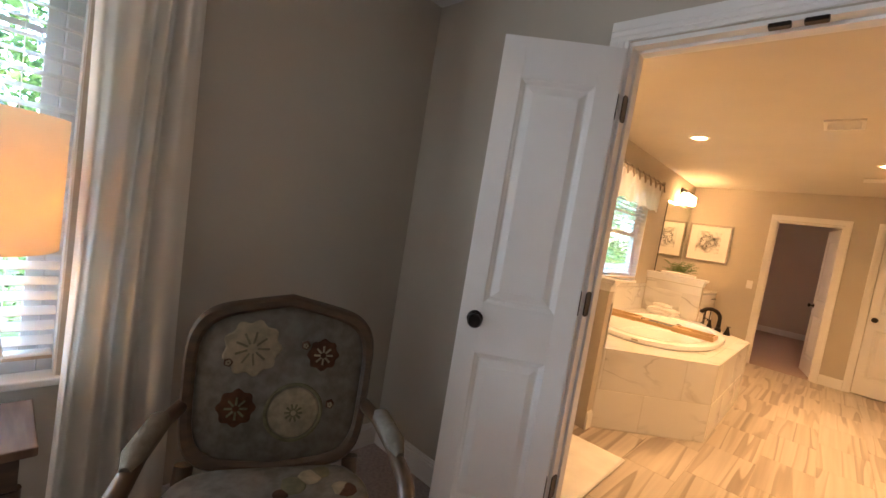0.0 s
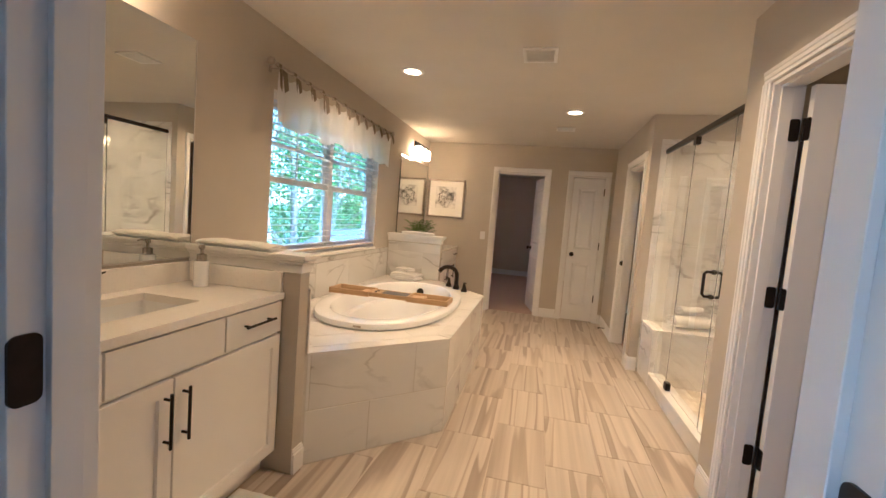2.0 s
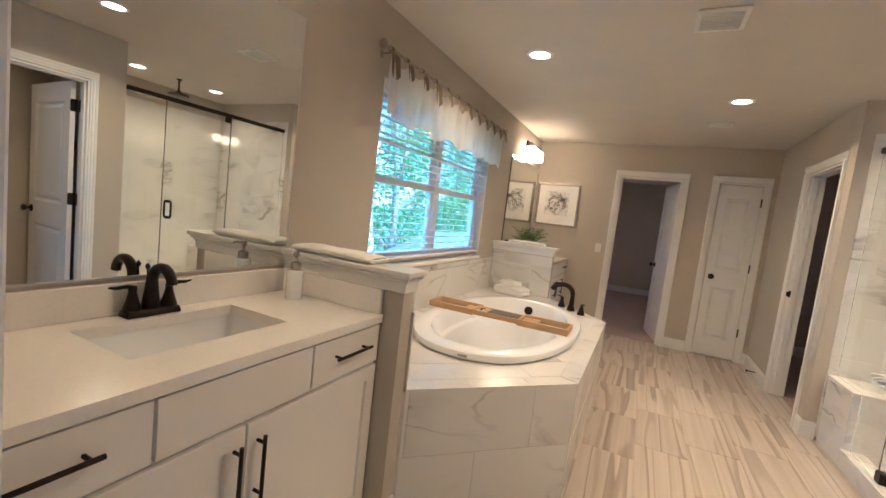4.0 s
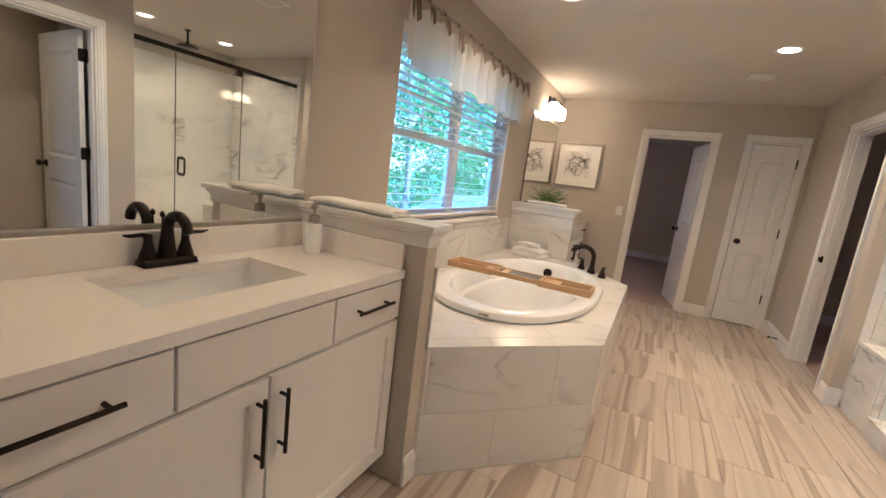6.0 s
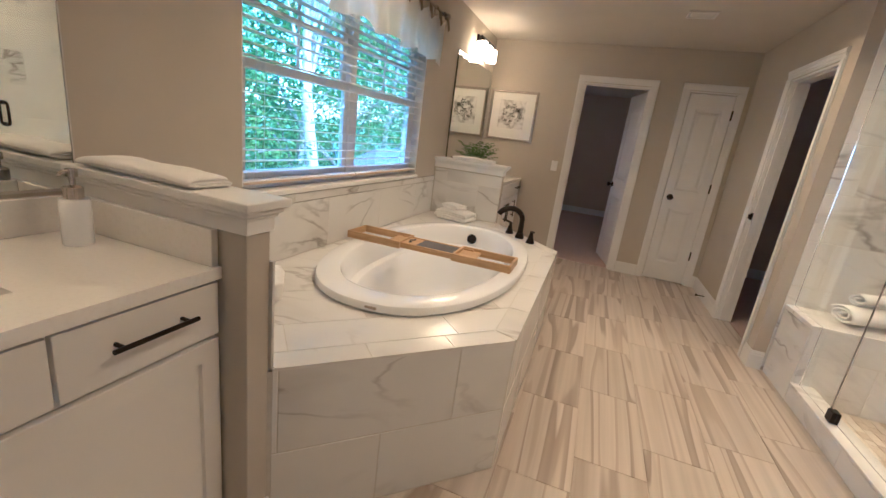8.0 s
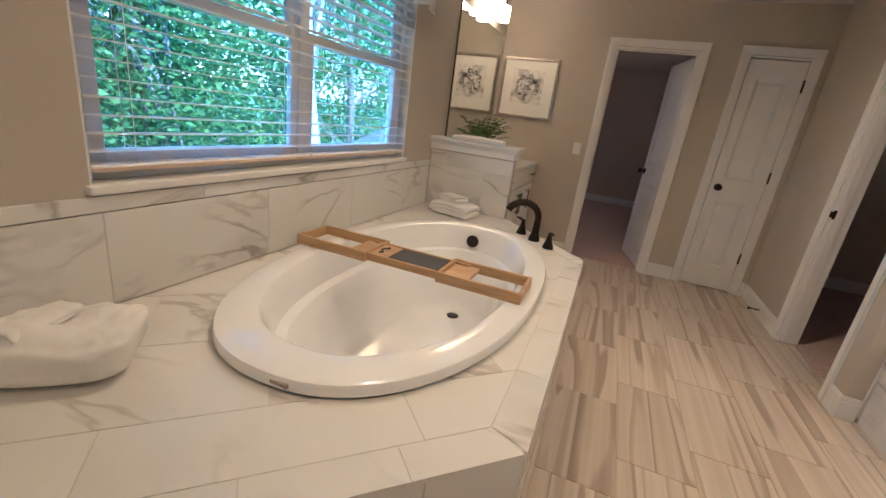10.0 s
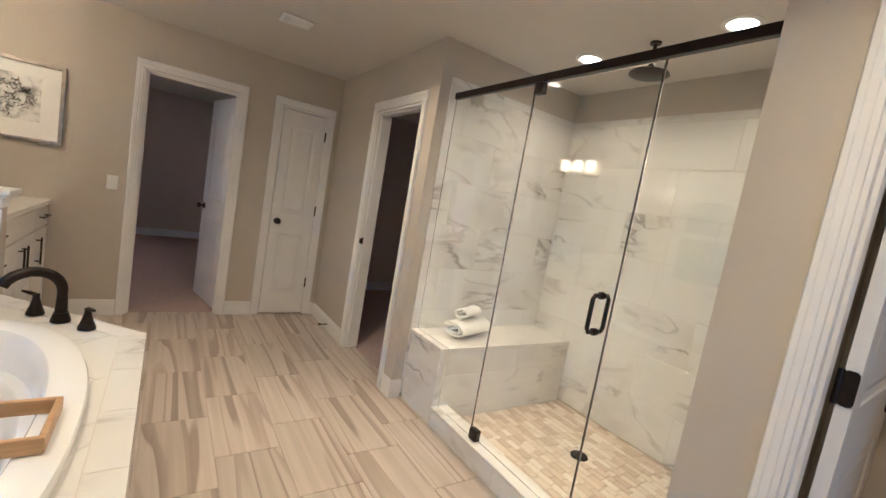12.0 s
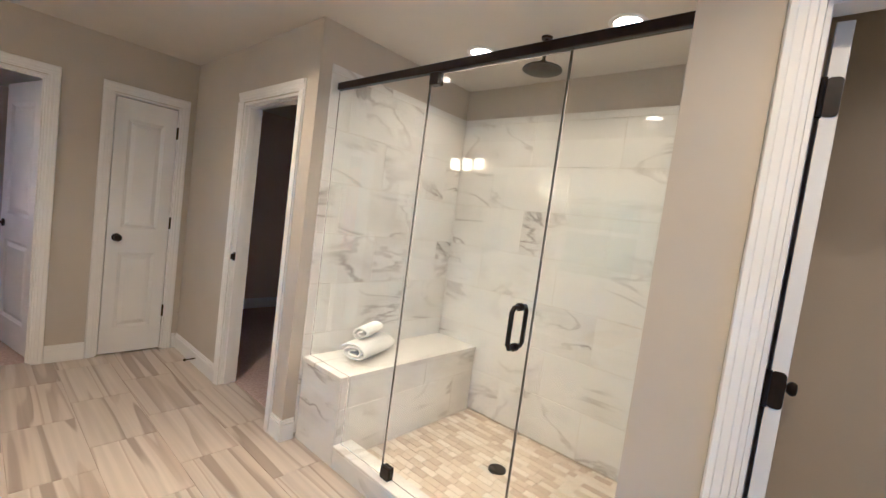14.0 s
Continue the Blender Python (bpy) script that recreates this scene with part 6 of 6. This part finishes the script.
# tub deck: core, apron tiles and a diagonal top
deck = thing("tub_deck", "marble-tiled tub deck with angled corners", "tub deck", kind="structure")
bm = bmesh.new()
q = [bm.verts.new((x, y, z)) for z in (0.0, DECK - 0.010) for x, y in ((P0[0] - 0.0085, P0[1] - 0.02), (P1[0] + 0.008, P1[1] - 0.0033), (P2[0] + 0.008, P2[1] + 0.0033), (P3[0] - 0.0085, P3[1] + 0.02))]
for k in range(3):
    bm.faces.new((q[k], q[k + 1], q[k + 5], q[k + 4]))
part("core", bm, WGROUT, deck)
for a, b, sh in ((P0, P1, 0.42), (P1, P2, 0.15), (P2, P3, 0.6)):
    d = Vector((b[0] - a[0], b[1] - a[1], 0))
    tile_field(deck, (a[0], a[1], 0.004), d, (0, 0, 1), d.length, 0.286, 0.61, 0.286, MARBLE, 0.010, 0.003, 0.5, sh)
    tile_field(deck, (a[0], a[1], 0.291), d, (0, 0, 1), d.length, 0.303, 0.61, 0.303, MARBLE, 0.010, 0.003, 0.5, sh + 0.55)


def clip(poly, inside_of):
    """Cuts a convex outline by half planes given as a point and an inward normal."""
    for (px, py), (nx_, ny_) in inside_of:
        out = []
        for k in range(len(poly)):
            a, b = poly[k], poly[(k + 1) % len(poly)]
            da, db = (a[0] - px) * nx_ + (a[1] - py) * ny_, (b[0] - px) * nx_ + (b[1] - py) * ny_
            if da >= 0:
                out.append(a)
            if (da >= 0) != (db >= 0):
                t = da / (da - db)
                out.append((a[0] + (b[0] - a[0]) * t, a[1] + (b[1] - a[1]) * t))
        poly = out
        if len(poly) < 3:
            return []
    return poly


s2 = math.sqrt(0.5)


def edges(inset):
    return [((P0[0] + s2 * -inset, P0[1] + s2 * inset), (-s2, s2)), ((P1[0] - inset, 0), (-1, 0)), ((P2[0] - s2 * inset, P2[1] - s2 * inset), (-s2, -s2)),
            ((0, 3.197), (0, 1)), ((0, 5.964), (0, -1)), ((XL + 0.011, 0), (1, 0))]


def deck_tile(poly, drop=0.0, cut=False, name="tile", material=MARBLE_DECK):
    """One top tile with the tub's opening cut out of it."""
    bm = bmesh.new()
    lo = [bm.verts.new((x, y, DECK - 0.010 - drop)) for x, y in poly]
    f = bm.faces.new(lo)
    hole = cut or any(((x - TUB[0]) / 0.47) ** 2 + ((y - TUB[1]) / 0.87) ** 2 < 1.15 for x, y in poly)
    r = bmesh.ops.extrude_face_region(bm, geom=[f])
    bmesh.ops.translate(bm, vec=(0, 0, 0.010), verts=[v for v in r["geom"] if isinstance(v, bmesh.types.BMVert)])
    if hole:
        for k in range(28):
            w = 2 * math.pi * k / 28
            nrm = Vector((math.cos(w) / 0.46, math.sin(w) / 0.86, 0)).normalized()
            pt = Vector((TUB[0] + 0.46 * math.cos(w), TUB[1] + 0.86 * math.sin(w), 0))
            bmesh.ops.bisect_plane(bm, geom=bm.verts[:] + bm.edges[:] + bm.faces[:], plane_co=pt, plane_no=nrm)
        gone = [fc for fc in bm.faces if ((fc.calc_center_median().x - TUB[0]) / 0.46) ** 2 + ((fc.calc_center_median().y - TUB[1]) / 0.86) ** 2 < 1.0]
        bmesh.ops.delete(bm, geom=gone, context="FACES")
    if bm.faces:
        part(name, bm, material, deck)
    else:
        bm.free()


deck_tile([P0, P1, P2, P3, (XL, P3[1]), (XL, P0[1])], 0.0016, True, "mortar_bed", WGROUT)
ang = radians(45)
cu, cv = (math.cos(ang), math.sin(ang)), (-math.sin(ang), math.cos(ang))
for i in range(-12, 13):
    for j in range(-9, 10):
        u0, v0 = i * 0.61 + (j % 2) * 0.305, j * 0.305
        c = [(u0 + 0.0015, v0 + 0.0015), (u0 + 0.6085, v0 + 0.0015), (u0 + 0.6085, v0 + 0.3035), (u0 + 0.0015, v0 + 0.3035)]
        poly = clip([(-0.75 + a * cu[0] + b * cv[0], 4.50 + a * cu[1] + b * cv[1]) for a, b in c], edges(0.083))
        if len(poly) >= 3:
            area = abs(sum(poly[k][0] * poly[k - 1][1] - poly[k - 1][0] * poly[k][1] for k in range(len(poly)))) / 2
            if area > 0.0008:
                deck_tile(poly)
for (a, b), nxt in (((P0, P1), 0), ((P1, P2), 1), ((P2, P3), 2)):
    d = Vector((b[0] - a[0], b[1] - a[1])).normalized()
    nn = Vector((-d.y, d.x))
    ln = (Vector(b) - Vector(a)).length
    k = 0.0
    while k < ln - 0.02:
        e = min(k + 0.30, ln)
        t0, t1 = (0.034 if k == 0 and nxt else 0), (0.034 if e >= ln and nxt < 2 else 0)
        pts = [Vector(a) + d * (k + 0.0015) - nn * 0.0105, Vector(a) + d * (e - 0.0015) - nn * 0.0105, Vector(a) + d * (e - 0.0015 - t1) + nn * 0.080, Vector(a) + d * (k + 0.0015 + t0) + nn * 0.080]
        pts = clip([(p.x, p.y) for p in pts], edges(-0.011)[3:])
        if len(pts) > 2:
            deck_tile(pts)
        k += 0.30
# mosaic of the shower floor
rnd = random.Random(4)
mv, mf = [], []
x, row = 1.445, 0
while x < SX - 0.012:
    y = SH[0] + 0.012 - rnd.random() * 0.05
    while y < 5.22:
        ln = rnd.choice((0.098, 0.098, 0.098, 0.073, 0.048))
        a, b = max(y, SH[0] + 0.012), min(y + ln, 5.22)
        if b - a > 0.008 and (x + 0.024 - 2.047) ** 2 + ((a + b) / 2 - 4.62) ** 2 > 0.064 ** 2:
            z, k = 0.0195 + rnd.random() * 0.0012, len(mv)
            for zz, e in ((0.0155, 0.0), (z - 0.001, 0.0), (z, 0.001)):
                mv += [(x + e, a + e, zz), (x + 0.0465 - e, a + e, zz), (x + 0.0465 - e, b - 0.002 - e, zz), (x + e, b - 0.002 - e, zz)]
            mf += [(k + 8, k + 9, k + 10, k + 11)] + [(k + o + q_, k + o + (q_ + 1) % 4, k + o + 4 + (q_ + 1) % 4, k + o + 4 + q_) for o in (0, 4) for q_ in range(4)]
        y += ln
    x += 0.0485
me = bpy.data.meshes.new("mosaic_pieces")
me.from_pydata(mv, [], mf)
me.materials.append(MOSAIC)
ob = new("mosaic_pieces", me)
ob.parent = bpy.data.objects["floor_shower"]
tagged(ob, "beige and cream stone mosaic strips", kind="stuff")
nt = MOSAIC.node_tree
geo, ramp = nt.nodes.new("ShaderNodeNewGeometry"), nt.nodes.new("ShaderNodeValToRGB")
ramp.color_ramp.elements[0].color, ramp.color_ramp.elements[1].color = (0.46, 0.375, 0.285, 1), (0.72, 0.665, 0.575, 1)
em = ramp.color_ramp.elements.new(0.45)
em.color = (0.60, 0.52, 0.41, 1)
nt.links.new(geo.outputs["Random Per Island"], ramp.inputs[0])
nt.links.new(ramp.outputs[0], nt.nodes["Principled BSDF"].inputs["Base Color"])
